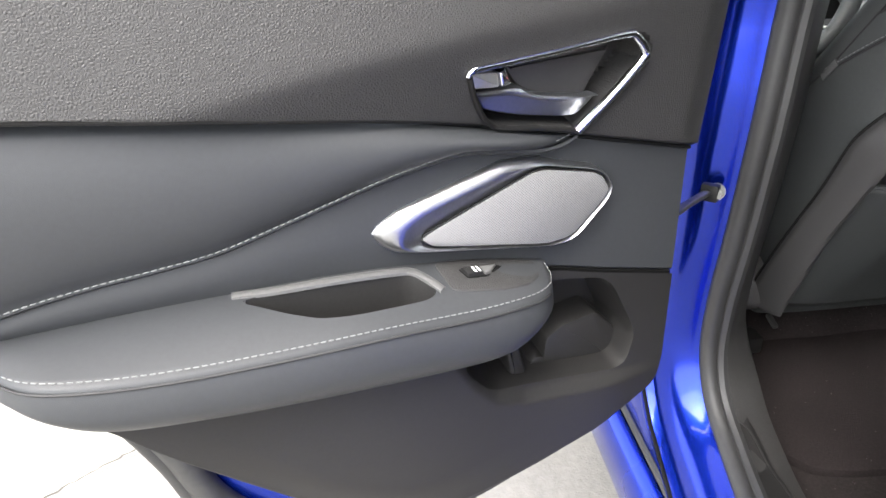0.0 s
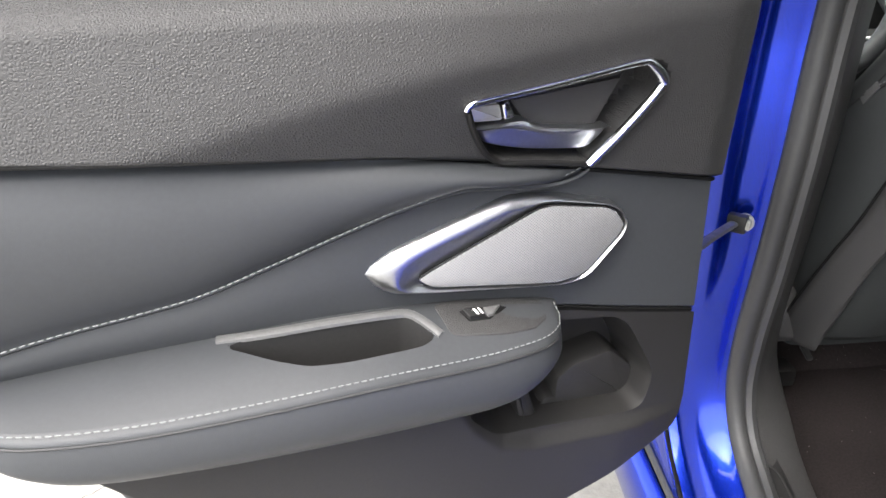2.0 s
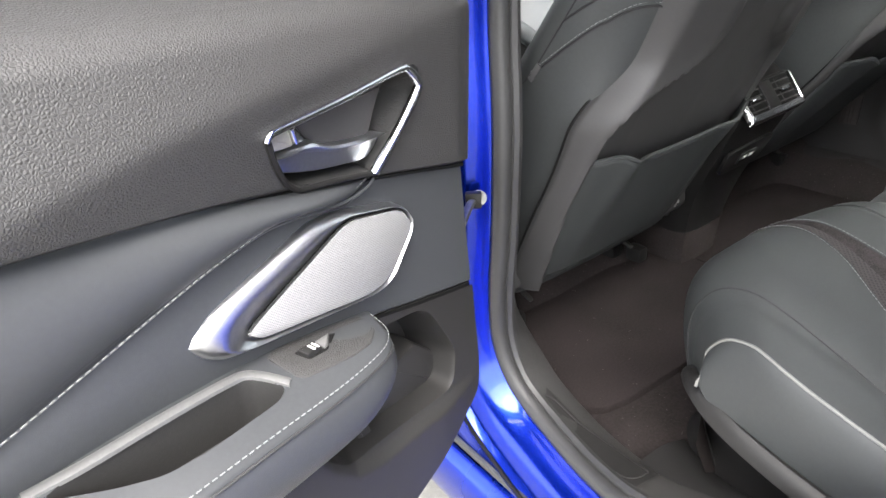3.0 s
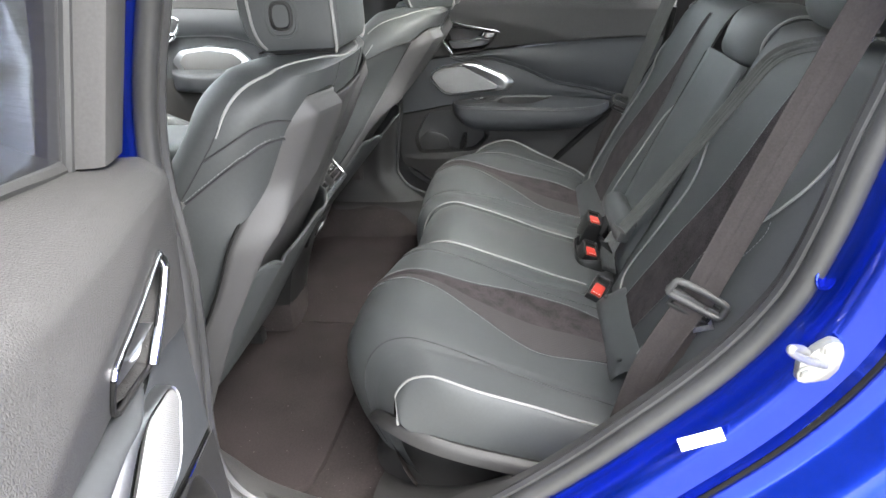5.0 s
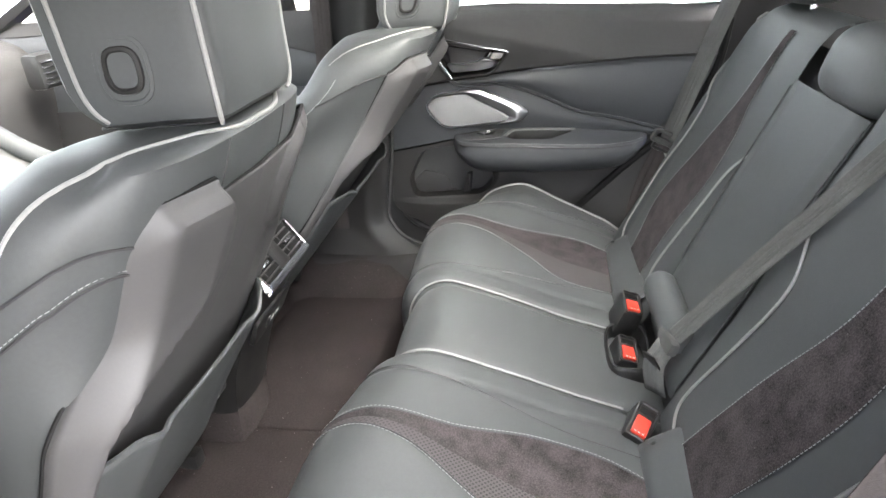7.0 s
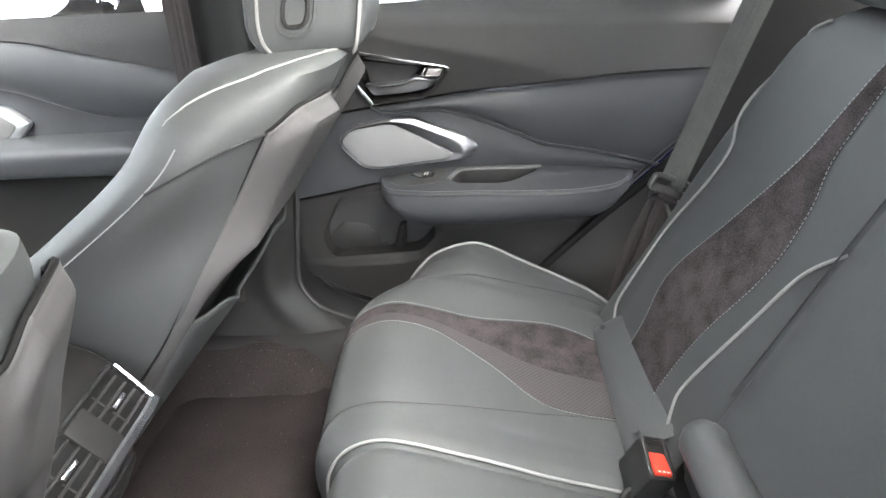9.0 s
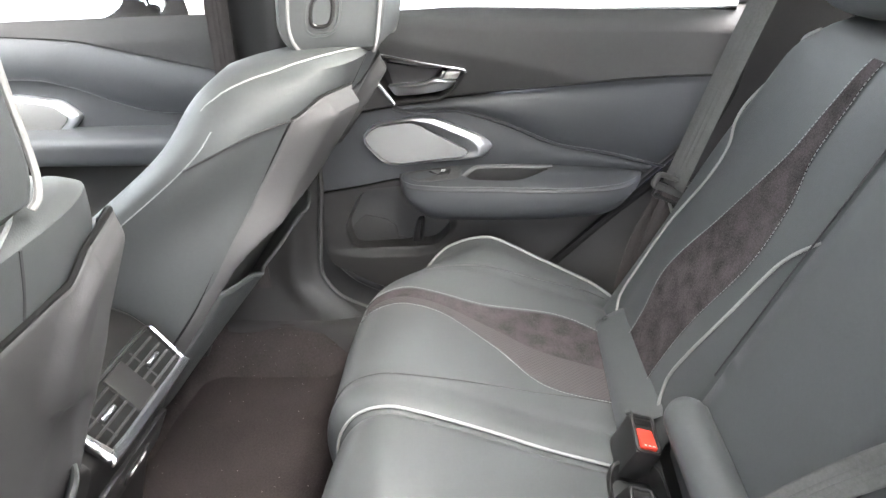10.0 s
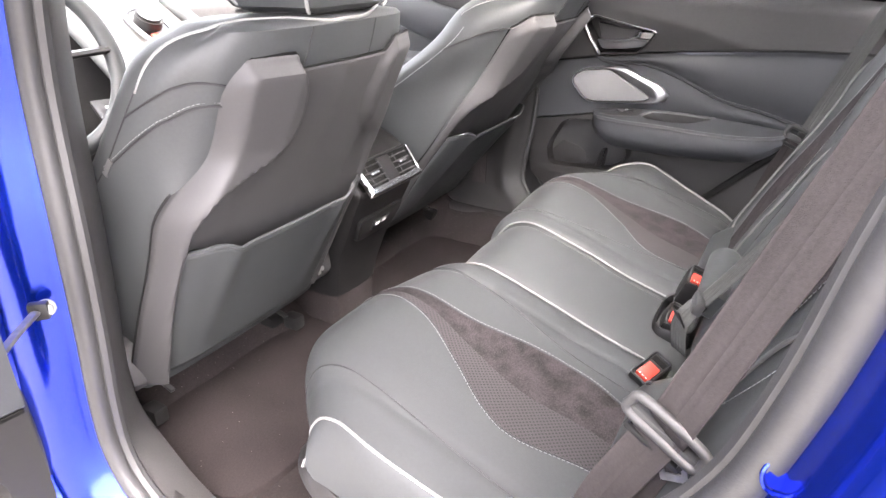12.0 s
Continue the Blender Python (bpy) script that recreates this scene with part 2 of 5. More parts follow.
def disc(at, axis, r, h, seg=20, bevel=0.0, bm=None):
    """A short cylinder along axis."""
    own = bmesh.new()
    bmesh.ops.create_cone(own, segments=seg, radius1=r, radius2=r, depth=h, cap_ends=True)
    if bevel:
        bmesh.ops.bevel(own, geom=[e for e in own.edges if abs(e.verts[0].co.z - e.verts[1].co.z) < 1e-6], offset=bevel, segments=2, affect="EDGES")
    q = Vector(axis).to_track_quat("Z", "Y").to_matrix().to_4x4()
    bmesh.ops.transform(own, matrix=Matrix.Translation(at) @ q, verts=own.verts)
    return join(bm, own)


def slab(outline, place, n0, n1, bevel=0.002, bm=None):
    """A plate with that outline (a, b), from n0 to n1 along place's middle coordinate, its front edge rounded."""
    p = np.array(outline, float)
    nxt, prv = np.roll(p, -1, 0), np.roll(p, 1, 0)
    area = 0.5 * np.sum(p[:, 0] * nxt[:, 1] - nxt[:, 0] * p[:, 1])
    t = nxt - prv
    t /= np.linalg.norm(t, axis=1)[:, None] + 1e-9
    inward = np.stack([-t[:, 1], t[:, 0]], 1) * (1 if area > 0 else -1)
    up = 1 if n1 > n0 else -1
    rows = []
    for off, n in ((0, n0), (0, n1 - up * bevel), (0.3 * bevel, n1 - up * 0.3 * bevel), (bevel, n1)):
        rows.append([place(a, n, b) for a, b in p + inward * off])
    bm = bm or bmesh.new()
    lay = bm.verts.layers.float_vector.new("flat") if not bm.verts.layers.float_vector else bm.verts.layers.float_vector[0]
    vs = [[bm.verts.new(q) for q in r] for r in rows]
    for r in vs:
        for v, (fa, fb) in zip(r, p):
            v[lay] = (fa, fb, 0)
    m = len(p)
    for r0, r1 in zip(vs, vs[1:]):
        for j in range(m):
            bm.faces.new((r0[j], r0[(j + 1) % m], r1[(j + 1) % m], r1[j]))
    bm.faces.new(vs[-1])
    bm.faces.new(vs[0][::-1])
    return bm


def loop_at(poly, n=96):
    """A polygon again as n points at even angles about its middle."""
    p = even(np.vstack([poly, poly[:1]]), .0012)
    return p, p.mean(0)


def frame_plate(outer, inner, place, levels, n=120):
    """A raised rim between two outlines; levels: (share of the way inwards, height)."""
    po, c = loop_at(outer)
    pi, _ = loop_at(inner)
    angle = lambda q: np.arctan2(q[:, 1] - c[1], q[:, 0] - c[0])
    at = np.linspace(-math.pi, math.pi, n, endpoint=False)

    def pick(q):
        t = angle(q)
        o = np.argsort(t)
        return np.stack([np.interp(at, t[o], q[o, k], period=2 * math.pi) for k in (0, 1)], 1)
    a, b = pick(po), pick(pi)
    return sheet([[place(u, h, z) for u, z in a + (b - a) * k] for k, h in levels], True)


def dashes(path, length=0.0044, gap=0.0017, r=0.00055, bm=None, lift=(0, 0, 0)):
    """A row of stitches along a path."""
    bm = bm or bmesh.new()
    p = even(path, length + gap)
    lift = Vector(lift)
    for a, b in zip(p, p[1:]):
        a, b = Vector(a) + lift, Vector(b) + lift
        e = a.lerp(b, length / (length + gap))
        t = (e - a).normalized()
        s = t.orthogonal().normalized()
        q = t.cross(s)
        rings = []
        for f, k in ((0.0, 0.45), (0.14, 1.0), (0.86, 1.0), (1.0, 0.45)):
            c = a.lerp(e, f)
            rings.append([bm.verts.new(c + (s * math.cos(w) + q * math.sin(w)) * r * k) for w in (0, math.pi / 2, math.pi, 1.5 * math.pi)])
        for r0, r1 in zip(rings, rings[1:]):
            for j in range(4):
                bm.faces.new((r0[j], r0[(j + 1) % 4], r1[(j + 1) % 4], r1[j]))
        bm.faces.new(rings[0][::-1])
        bm.faces.new(rings[-1])
    return bm


def snapped(u, z, poly, reach):
    """Points of a grid, those near the polygon's edge moved onto it; and which lie inside or on it."""
    e = even(np.vstack([poly, poly[:1]]), .0008)
    u, z = np.array(u, float), np.array(z, float)
    d = sdf(poly, u, z)
    for i in np.argwhere(np.abs(d) < reach):
        i = tuple(i)
        k = np.argmin((e[:, 0] - u[i]) ** 2 + (e[:, 1] - z[i]) ** 2)
        u[i], z[i], d[i] = e[k, 0], e[k, 1], 0.0
    return u, z, d <= 1e-6


def holed(pts, inside):
    """A skin over a grid of points, leaving out the cells that lie wholly inside the hole."""
    bm = bmesh.new()
    vs = [[bm.verts.new(q) for q in r] for r in pts]
    for i in range(len(vs) - 1):
        for j in range(len(vs[0]) - 1):
            if not (inside[i][j] and inside[i + 1][j] and inside[i][j + 1] and inside[i + 1][j + 1]):
                q = [vs[i][j], vs[i][j + 1], vs[i + 1][j + 1], vs[i + 1][j]]
                bm.faces.new(q)
    bmesh.ops.delete(bm, geom=[v for v in bm.verts if not v.link_faces], context="VERTS")
    return bm


def well(poly, levels):
    """The wall and floor of a recess: levels of (inset share, place of a point)."""
    p = even(np.vstack([poly, poly[:1]]), .003)[:-1]
    c = p.mean(0)
    rows = [[f(*(q + (c - q) * k)) for q in p] for k, f in levels]
    last = levels[-1]
    for k in (.3, .6, .9, .995):
        rows.append([last[1](*(q + (c - q) * (last[0] + (1 - last[0]) * k))) for q in p])
    return sheet(rows, True)


def part(name, bm, mat, parent=None, label="", thick=0.0, sharp=0.65):
    """One mesh object under a thing or a part."""
    bmesh.ops.recalc_face_normals(bm, faces=bm.faces)
    for f in bm.faces:
        f.smooth = True
    for e in bm.edges:
        if len(e.link_faces) == 2 and e.calc_face_angle() > sharp:
            e.smooth = False
    me = bpy.data.meshes.new(name)
    bm.to_mesh(me)
    bm.free()
    me.materials.append(mat)
    ob = new(name, me)
    if thick:
        s = ob.modifiers.new("thickness", "SOLIDIFY")
        s.thickness, s.offset = thick, 0.0
    if parent is not None:
        ob.parent = parent
        if parent.type == "EMPTY":
            ob.matrix_parent_inverse = Matrix.Translation(parent.location).inverted()
    if label:
        tagged(ob, label)
    return ob


def thing(name, at, label, category, group=""):
    ob = new(name)
    ob.location = at
    ob.empty_display_size = 0.05
    return tagged(ob, label, category, group)


def setting(name, bm, mat, label, category, thick=0.0):
    return tagged(part(name, bm, mat, None, "", thick), label, category, "", "structure")

# ---- ground ----
rows = [[(x, y, 0.012 * noise.noise((x * 0.4, y * 0.4, 0)) if abs(x) < 5 and abs(y) < 5 else 0.0) for x in (-300, -60, -20, -8, -5, -4, -3, -2, -1, 0, 1, 2, 3, 5, 8, 20, 60, 300)] for y in (-300, -60, -20, -8, -5, -3, -2, -1, 0, 1, 2, 3, 5, 8, 20, 60, 300)]
ground = setting("ground", sheet(rows), concrete, "pale dry concrete yard with a long crack", "ground")
rng = random.Random(4)
cp = even(cr([(-2.5, .35), (-2.2, .70), (-2.055, .843), (-2.048, .877), (-1.999, .911), (-1.981, .958), (-1.951, .996), (-1.915, 1.03), (-1.7, 1.22), (-1.5, 1.6)], 120), 0.012)
left_side, right_side = [], []
for i, (x, y) in enumerate(cp):
    dx, dy = rng.uniform(-0.004, 0.004), rng.uniform(-0.004, 0.004)
    w = 0.0008 + 0.0022 * rng.random()
    left_side.append((x + dx - w, y + dy + w, 0.016))
    right_side.append((x + dx + w, y + dy - w, 0.016))
part("crack", sheet([left_side, right_side]), crack_dark, ground)

# ---- body side with the door opening ----
APERTURE = [(.522, 1.185), (.557, 1.04), (.588, .75), (.605, .62), (.603, .53), (.565, .465), (.49, .437), (.40, .435), (.30, .462), (.22, .515), (.12, .60),
            (.03, .69), (-.06, .79), (-.117, .88), (-.143, .965), (-.160, 1.06), (-.178, 1.16), (-.165, 1.27), (-.09, 1.37), (.05, 1.415), (.2, 1.43), (.36, 1.42), (.475, 1.30)]
ring = cr(APERTURE, 132, True)
tang = np.roll(ring, -1, 0) - np.roll(ring, 1, 0)
tang /= np.linalg.norm(tang, axis=1)[:, None]
outward = np.stack([tang[:, 1], -tang[:, 0]], 1)
if ((ring + outward * 0.01 - ring.mean(0)) ** 2).sum() < ((ring - outward * 0.01 - ring.mean(0)) ** 2).sum():
    outward = -outward


def ring_at(off, x, floor_z=0.2, inward=False):
    """The doorway's outline moved outwards by off, at depth x; the sill keeps closer to the car than the wings."""
    out = []
    for (y, z), (ny, nz) in zip(ring, outward):
        low = float(ss(.56, .47, z))
        o = off if inward else min(off, .09 + .31 * float(ss(1.10, .98, z)))
        if inward:
            o = off * (float(ss(.33, .50, y)) * (1 - .8 * low) + .25 * low)
        xx = x * (1 - low) + max(x, -.785) * low
        if inward:
            xx = xx + (min(xx, -.655) - xx) * float(ss(.33, .20, y)) * (1 - low)
        fore = .035 * float(ss(.33, .57, y))
        high = float(ss(.33, .50, y)) * float(ss(.86, 1.05, z))
        out.append((xx + fore + .013 * high, y + ny * o + fore + .028 * high, max(z + nz * o, floor_z)))
    return out


def body_rings(spec, inward=False):
    return sheet([ring_at(*s, inward=inward) for s in spec], True)


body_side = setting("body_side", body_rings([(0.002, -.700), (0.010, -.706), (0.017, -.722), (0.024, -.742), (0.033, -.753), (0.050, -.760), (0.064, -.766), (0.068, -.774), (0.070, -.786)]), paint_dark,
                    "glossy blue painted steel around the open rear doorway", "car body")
part("body_panel", body_rings([(0.070, -.786), (0.076, -.782), (0.088, -.783), (0.098, -.790), (0.108, -.808), (0.13, -.832), (0.18, -.856), (0.26, -.880), (0.40, -.895)]), paint, body_side, "glossy blue outer skin")
part("seam", tube(ring_at(0.069, -.781), 0.0035, 6, closed=True), gap_black, body_side)
seal = setting("door_seal", tube(ring_at(0.003, -.704), 0.0135, 12, closed=True), rubber, "dusty black rubber seal around the doorway", "door seal")
part("lip", tube(ring_at(-0.006, -.690), 0.009, 8, closed=True), rubber, seal)
setting("doorway_trim", body_rings([(0.0, -.694), (0.0, -.684), (0.006, -.672), (0.020, -.656), (0.042, -.636), (0.06, -.620), (0.072, -.613), (0.11, -.610)], True), door_trim,
        "dark grey plastic trim lining the doorway", "trim")


def floor_sheet(x0, x1, y0, y1, z, nx=14, ny=20, wave=0.004):
    return sheet([[(x, y, z(x, y) + wave * noise.noise((x * 9, y * 9, 0))) for x in np.linspace(x0, x1, nx)] for y in np.linspace(y0, y1, ny)])


def floor_z(x, y):
    hump = 0.008 * math.exp(-(x / 0.13) ** 4)
    return 0.352 + hump + 0.09 * float(ss(0.80, 1.0, y)) + 0.06 * float(ss(0.56, 0.66, abs(x))) + 0.045 * float(ss(0.50, 0.60, x)) * float(ss(.50, .60, y))


setting("floor", floor_sheet(-.655, .70, -.10, 2.1, floor_z, 60, 90), carpet, "dark grey carpet on the car's floor", "carpet")

# scuff plate on the sill
def sill_z(x, y):
    """Height of the sill trim."""
    top = float(np.interp(y, [.22, .30, .35, .41, .515, .60, .635], [.515, .462, .445, .4365, .4370, .463, .51]))
    return top - .25 * float(np.interp(x, [-.684, -.672, -.656, -.636, -.62, -.60], [0, .006, .02, .042, .06, .085]))


scuff = thing("scuff_plate", (-.655, .52, .43), "dark grey plastic scuff plate on the door sill", "sill plate")
ys = np.linspace(.375, .598, 26)
part("plate", sheet([[(x, y, sill_z(x, y) + (.0028 if 0 < i < 9 else -.004)) for i, x in enumerate(np.linspace(-.680, -.6175, 10))] for y in ys]), plastic, scuff, "scratched grey plastic plate")
part("groove", tube([(x, y, sill_z(x, y) + .0030) for x, y in even(cr([(-.668, .580), (-.655, .583), (-.634, .570), (-.630, .53), (-.629, .40), (-.640, .385), (-.664, .39), (-.671, .42), (-.672, .55)], 120, True), .006)], 0.0012, 5, closed=True), plastic, scuff, "moulded rim")

# trim between the sill and the bench's end
rows = []
for k in np.linspace(0, 1, 10):
    rows.append([(x0 + (x1 - x0) * k, y, z0 + (z1 - z0) * k + .010 * math.sin(math.pi * k)) for x0, x1, y, z0, z1 in cr([(-.616, -.505, .412, .419, .388), (-.617, -.525, .37, .424, .388), (-.620, -.536, .31, .440, .392), (-.628, -.545, .25, .475, .41), (-.640, -.55, .18, .53, .44)], 20)])
setting("sill_trim", sheet(rows), plastic, "dark grey plastic trim between sill and bench", "trim")

# lower sill cover under the doorway
setting("side_skirt", sheet([[(x, y, z) for y in np.linspace(-.2, 1.0, 8)] for x, z in cr([(-.757, .352), (-.768, .350), (-.782, .335), (-.788, .30), (-.780, .24), (-.75, .20)], 16)]), paint, "blue painted sill below the doorway", "car body")
# dark strip standing in for the shade in the gap above the skirt
setting("sill_gap", tube([(-.752, y, .362) for y in np.linspace(-.05, .95, 12)], 0.007, 8), rubber, "black strip for the dark gap along the sill", "trim")

# closing walls of the cabin; the unseen glazed roof opening is added for light
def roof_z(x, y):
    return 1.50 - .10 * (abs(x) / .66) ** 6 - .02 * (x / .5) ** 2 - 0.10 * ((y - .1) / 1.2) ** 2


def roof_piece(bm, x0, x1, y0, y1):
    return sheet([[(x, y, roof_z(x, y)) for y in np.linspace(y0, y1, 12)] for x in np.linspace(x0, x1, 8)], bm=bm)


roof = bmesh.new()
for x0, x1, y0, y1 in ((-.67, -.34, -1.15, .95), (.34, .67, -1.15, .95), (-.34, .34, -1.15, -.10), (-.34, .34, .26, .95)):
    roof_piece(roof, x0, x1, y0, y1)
setting("ceiling", roof, headliner, "unseen cloth headliner, pale grey to bounce light", "headliner", .02)
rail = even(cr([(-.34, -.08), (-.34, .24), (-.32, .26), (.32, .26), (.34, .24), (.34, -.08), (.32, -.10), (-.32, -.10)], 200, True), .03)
sunroof = setting("sunroof", sheet([[(x, y, roof_z(x, y) + .018) for y in np.linspace(-.12, .28, 10)] for x in np.linspace(-.36, .36, 8)]), glass, "unseen clear glass roof panel, added for top light", "sunroof", .004)
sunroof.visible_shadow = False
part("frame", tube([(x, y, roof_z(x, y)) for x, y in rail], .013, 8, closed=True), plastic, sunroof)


# right side pillars, sill and quarter trim
def trim_right(name, outline, x0, bulge, label, nx=14, nz=16):
    """A rounded trim panel between two edges: rows of (z, y_front, y_rear)."""
    zs = [o[0] for o in outline]
    f = fn([(o[0], o[1]) for o in outline])
    r = fn([(o[0], o[2]) for o in outline])
    rows = []
    for z in np.linspace(min(zs), max(zs), nz):
        rows.append([(x0 - bulge * math.sin(math.pi * s) ** .6 + 0.05 * max(0, z - 1.05), float(f(z) + (r(z) - f(z)) * s), z) for s in np.linspace(0, 1, nx)])
    return setting(name, sheet(rows), plastic, label, "trim")


# far centre pillar: its foot sweeps back into the sill cover
rows = []
for z, yf, yr, xr in cr([(.395, .90, .44, .640), (.43, .90, .46, .648), (.465, .885, .515, .662), (.50, .87, .565, .676), (.545, .855, .600, .688), (.62, .835, .600, .694), (.75, .81, .583, .697), (.90, .79, .572, .700), (1.1, .76, .56, .703), (1.45, .70, .52, .66)], 40):
    row = []
    for s in np.linspace(0, 1, 22):
        crest = math.exp(-((s - .78) / .10) ** 2)
        row.append((xr - .016 * math.sin(math.pi * min(1, s * 1.05)) ** .5 - .012 * crest * float(ss(.40, .55, z)), yf + (yr - yf) * s, z))
    rows.append(row)
setting("pillar_trim_right", sheet(rows), plastic, "dark grey plastic trim of the far centre pillar", "trim")
setting("door_gap_right", tube(cr([(.694, .566, .90), (.694, .575, .75), (.693, .588, .663), (.692, .600, .565), (.686, .586, .526), (.678, .556, .496), (.668, .503, .477), (.658, .44, .463), (.65, .36, .455)], 60), .0055, 8), rubber, "black gap round the closed far door", "door seal")
trim_right("quarter_trim_right", [(.40, .26, -1.1), (.50, .155, -1.1), (.58, .078, -1.1), (.695, -.039, -1.1), (.78, -.132, -1.1), (.853, -.198, -1.1), (.95, -.245, -1.1), (1.1, -.26, -1.1), (1.45, -.27, -1.1)], .680, .02, "dark plastic trim beside the far end of the bench", 20, 24)
trim_left = trim_right("quarter_trim_left", [(.55, .05, -1.1), (.72, -.10, -1.1), (.855, -.17, -1.1), (.95, -.22, -1.1), (1.1, -.25, -1.1), (1.45, -.22, -1.1)], .66, .02, "dark plastic trim beside the near end of the bench")
for v in trim_left.data.vertices:
    v.co.x = -v.co.x
setting("sill_right", sheet([[(x, y, z) for y in np.linspace(.30, 2.0, 10)] for x, z in cr([(.60, .385), (.618, .432), (.640, .452), (.668, .452), (.69, .43)], 12)]), plastic, "dark plastic cover of the far sill", "trim")

# rear of the cabin and front bulkhead
setting("rear_wall", sheet([[(x, -1.1 - .12 * (1.2 - z), z) for x in np.linspace(-.7, .7, 6)] for z in np.linspace(.4, 1.05, 6)]), plastic, "dark plastic inside of the tailgate", "wall", .02)
setting("cargo_floor", sheet([[(x, y, .62) for x in np.linspace(-.7, .7, 6)] for y in np.linspace(-1.25, -.12, 6)]), carpet, "dark carpet of the cargo floor", "floor", .02)
setting("bulkhead", sheet([[(x, 1.95, z) for x in np.linspace(-.72, .72, 6)] for z in np.linspace(.3, 1.05, 6)]), carpet, "dark carpeted bulkhead", "wall", .02)
front_left_wall = sheet([[(-.70 - .04 * math.sin((z - .35) * 4), y, z) for y in np.linspace(.70, 2.0, 8)] for z in np.linspace(.35, 1.08, 8)])
setting("front_door_left", front_left_wall, vinyl, "closed front door seen from inside", "door", .03)
ws = setting("windscreen", sheet([[(x, 1.80 - .85 * v, 1.04 + .42 * v + .02 * (1 - (x / .7) ** 2)) for x in np.linspace(-.66, .66, 10)] for v in np.linspace(0, 1, 8)]), glass, "clear windscreen", "window", .004)
ws.visible_shadow = False
pil = bmesh.new()
tube([(-.70, 1.85, 1.02), (-.68, 1.35, 1.28), (-.64, .92, 1.44)], .035, 8, pil)
setting("windscreen_pillar_left", pil, plastic, "dark grey windscreen pillar", "pillar")
setting("windscreen_pillar_right", tube([(.72, 1.85, 1.02), (.70, 1.35, 1.28), (.66, .92, 1.44)], .035, 8), plastic, "dark grey windscreen pillar", "pillar")
for nm, y0, y1 in (("window_front_right", .80, 1.45), ("window_rear_right", -.24, .60)):
    g = setting(nm, sheet([[(.735 - .10 * v, y0 + (y1 - y0) * s, 1.08 + .33 * v) for s in np.linspace(0, 1, 4)] for v in np.linspace(0, 1, 4)]), privacy if nm == "window_rear_right" else glass, "closed door window, bright outside", "window", .004)
    g.visible_shadow = nm == "window_rear_right"
setting("roof_rail_right", tube([(.655, y, 1.43 - .09 * ((y - .2) / 1.2) ** 2) for y in np.linspace(-1.1, 1.0, 14)], .03, 8), plastic, "dark rail above the far windows", "trim")

setting("body_side_right", sheet([[(.79 + .06 * math.sin((z - .3) * 3.6), y, z) for y in np.linspace(-1.3, 2.0, 12)] for z in np.linspace(.25, 1.04, 8)]), paint, "blue outer skin of the far side", "car body", .01)

# dark backing sheet added so the far door's gap reads black
setting("door_gap_backing", sheet([[(.738, y, z) for y in np.linspace(.20, .92, 5)] for z in np.linspace(.33, 1.06, 5)]), rubber, "black sheet added to darken the gap at the closed door's edge", "door seal", .006)

g = setting("window_front_left", sheet([[(-.735 + .10 * v, .62 + .80 * s - .1 * v * s, 1.08 + .33 * v) for s in np.linspace(0, 1, 4)] for v in np.linspace(0, 1, 4)]), glass, "closed front door window", "window", .004)
g.visible_shadow = False

setting("pillar_cover_left", sheet([[(x + .27 * (z - 1.05), y, z) for z in np.linspace(1.03, 1.42, 10)] for x, y in cr([(-.738, .668), (-.748, .674), (-.753, .69), (-.754, .72), (-.752, .78), (-.74, .80)], 16)]), gloss_black, "glossy black cover of the near centre pillar", "pillar", .006)

# ---- rear doors ----
LINE = fn([(-.02, .879), (0, .884), (.149, .917), (.255, .939), (.34, .956), (.443, .972), (.534, .985), (.654, .998), (.80, 1.008), (.92, 1.012)])
STITCH = fn([(.150, .921), (.165, .914), (.197, .911), (.259, .919), (.289, .919), (.347, .908), (.403, .893), (.459, .877), (.512, .863), (.561, .857), (.608, .853), (.655, .847), (.70, .839), (.80, .822), (.92, .80)])
CREASE = fn([(-.02, 1.064), (0, 1.062), (.164, 1.043), (.366, 1.018), (.51, .992), (.62, .975), (.92, .96)])
ARM_BACK = fn([(.18, .776), (.25, .792), (.322, .803), (.412, .811), (.505, .813), (.60, .814), (.72, .812)])
ARM_EDGE = fn([(.18, .772), (.236, .776), (.286, .778), (.373, .784), (.479, .788), (.574, .793), (.66, .802), (.72, .808)])
ARM_LOW = fn([(.18, .742), (.20, .722), (.23, .704), (.262, .698), (.314, .700), (.434, .709), (.541, .719), (.635, .733), (.69, .765), (.72, .79)])
ARM_DEEP = fn([(.178, .000), (.186, .030), (.20, .052), (.23, .066), (.30, .073), (.45, .077), (.58, .075), (.655, .066), (.69, .045), (.71, .018), (.72, .0)])
REAR_EDGE = fn([(.40, .36), (.527, .473), (.641, .593), (.69, .636), (.815, .735), (.90, .80), (1.0, .845), (1.12, .86)])
LOW_TOP = fn([(-.02, .716), (0, .718), (.10, .742), (.179, .762), (.20, .75), (.25, .735), (.45, .745), (.60, .765), (.68, .78)])
LOW_BOTTOM = fn([(-.004, .60), (0, .565), (.006, .545), (.018, .533), (.045, .523), (.143, .488), (.251, .459), (.33, .452), (.40, .472), (.473, .527), (.593, .641), (.636, .69), (.68, .73)])
HANDLE = [(.274, .999), (.24, 1.003), (.106, 1.020), (.092, 1.016), (.081, 1.003), (.083, .992), (.150, .925), (.162, .930), (.245, .940), (.258, .955)]
SPEAKER = [(.377, .852), (.349, .869), (.25, .898), (.233, .902), (.201, .901), (.125, .882), (.111, .872), (.102, .857), (.105, .843), (.140, .806), (.152, .799), (.172, .797), (.353, .824), (.368, .836)]
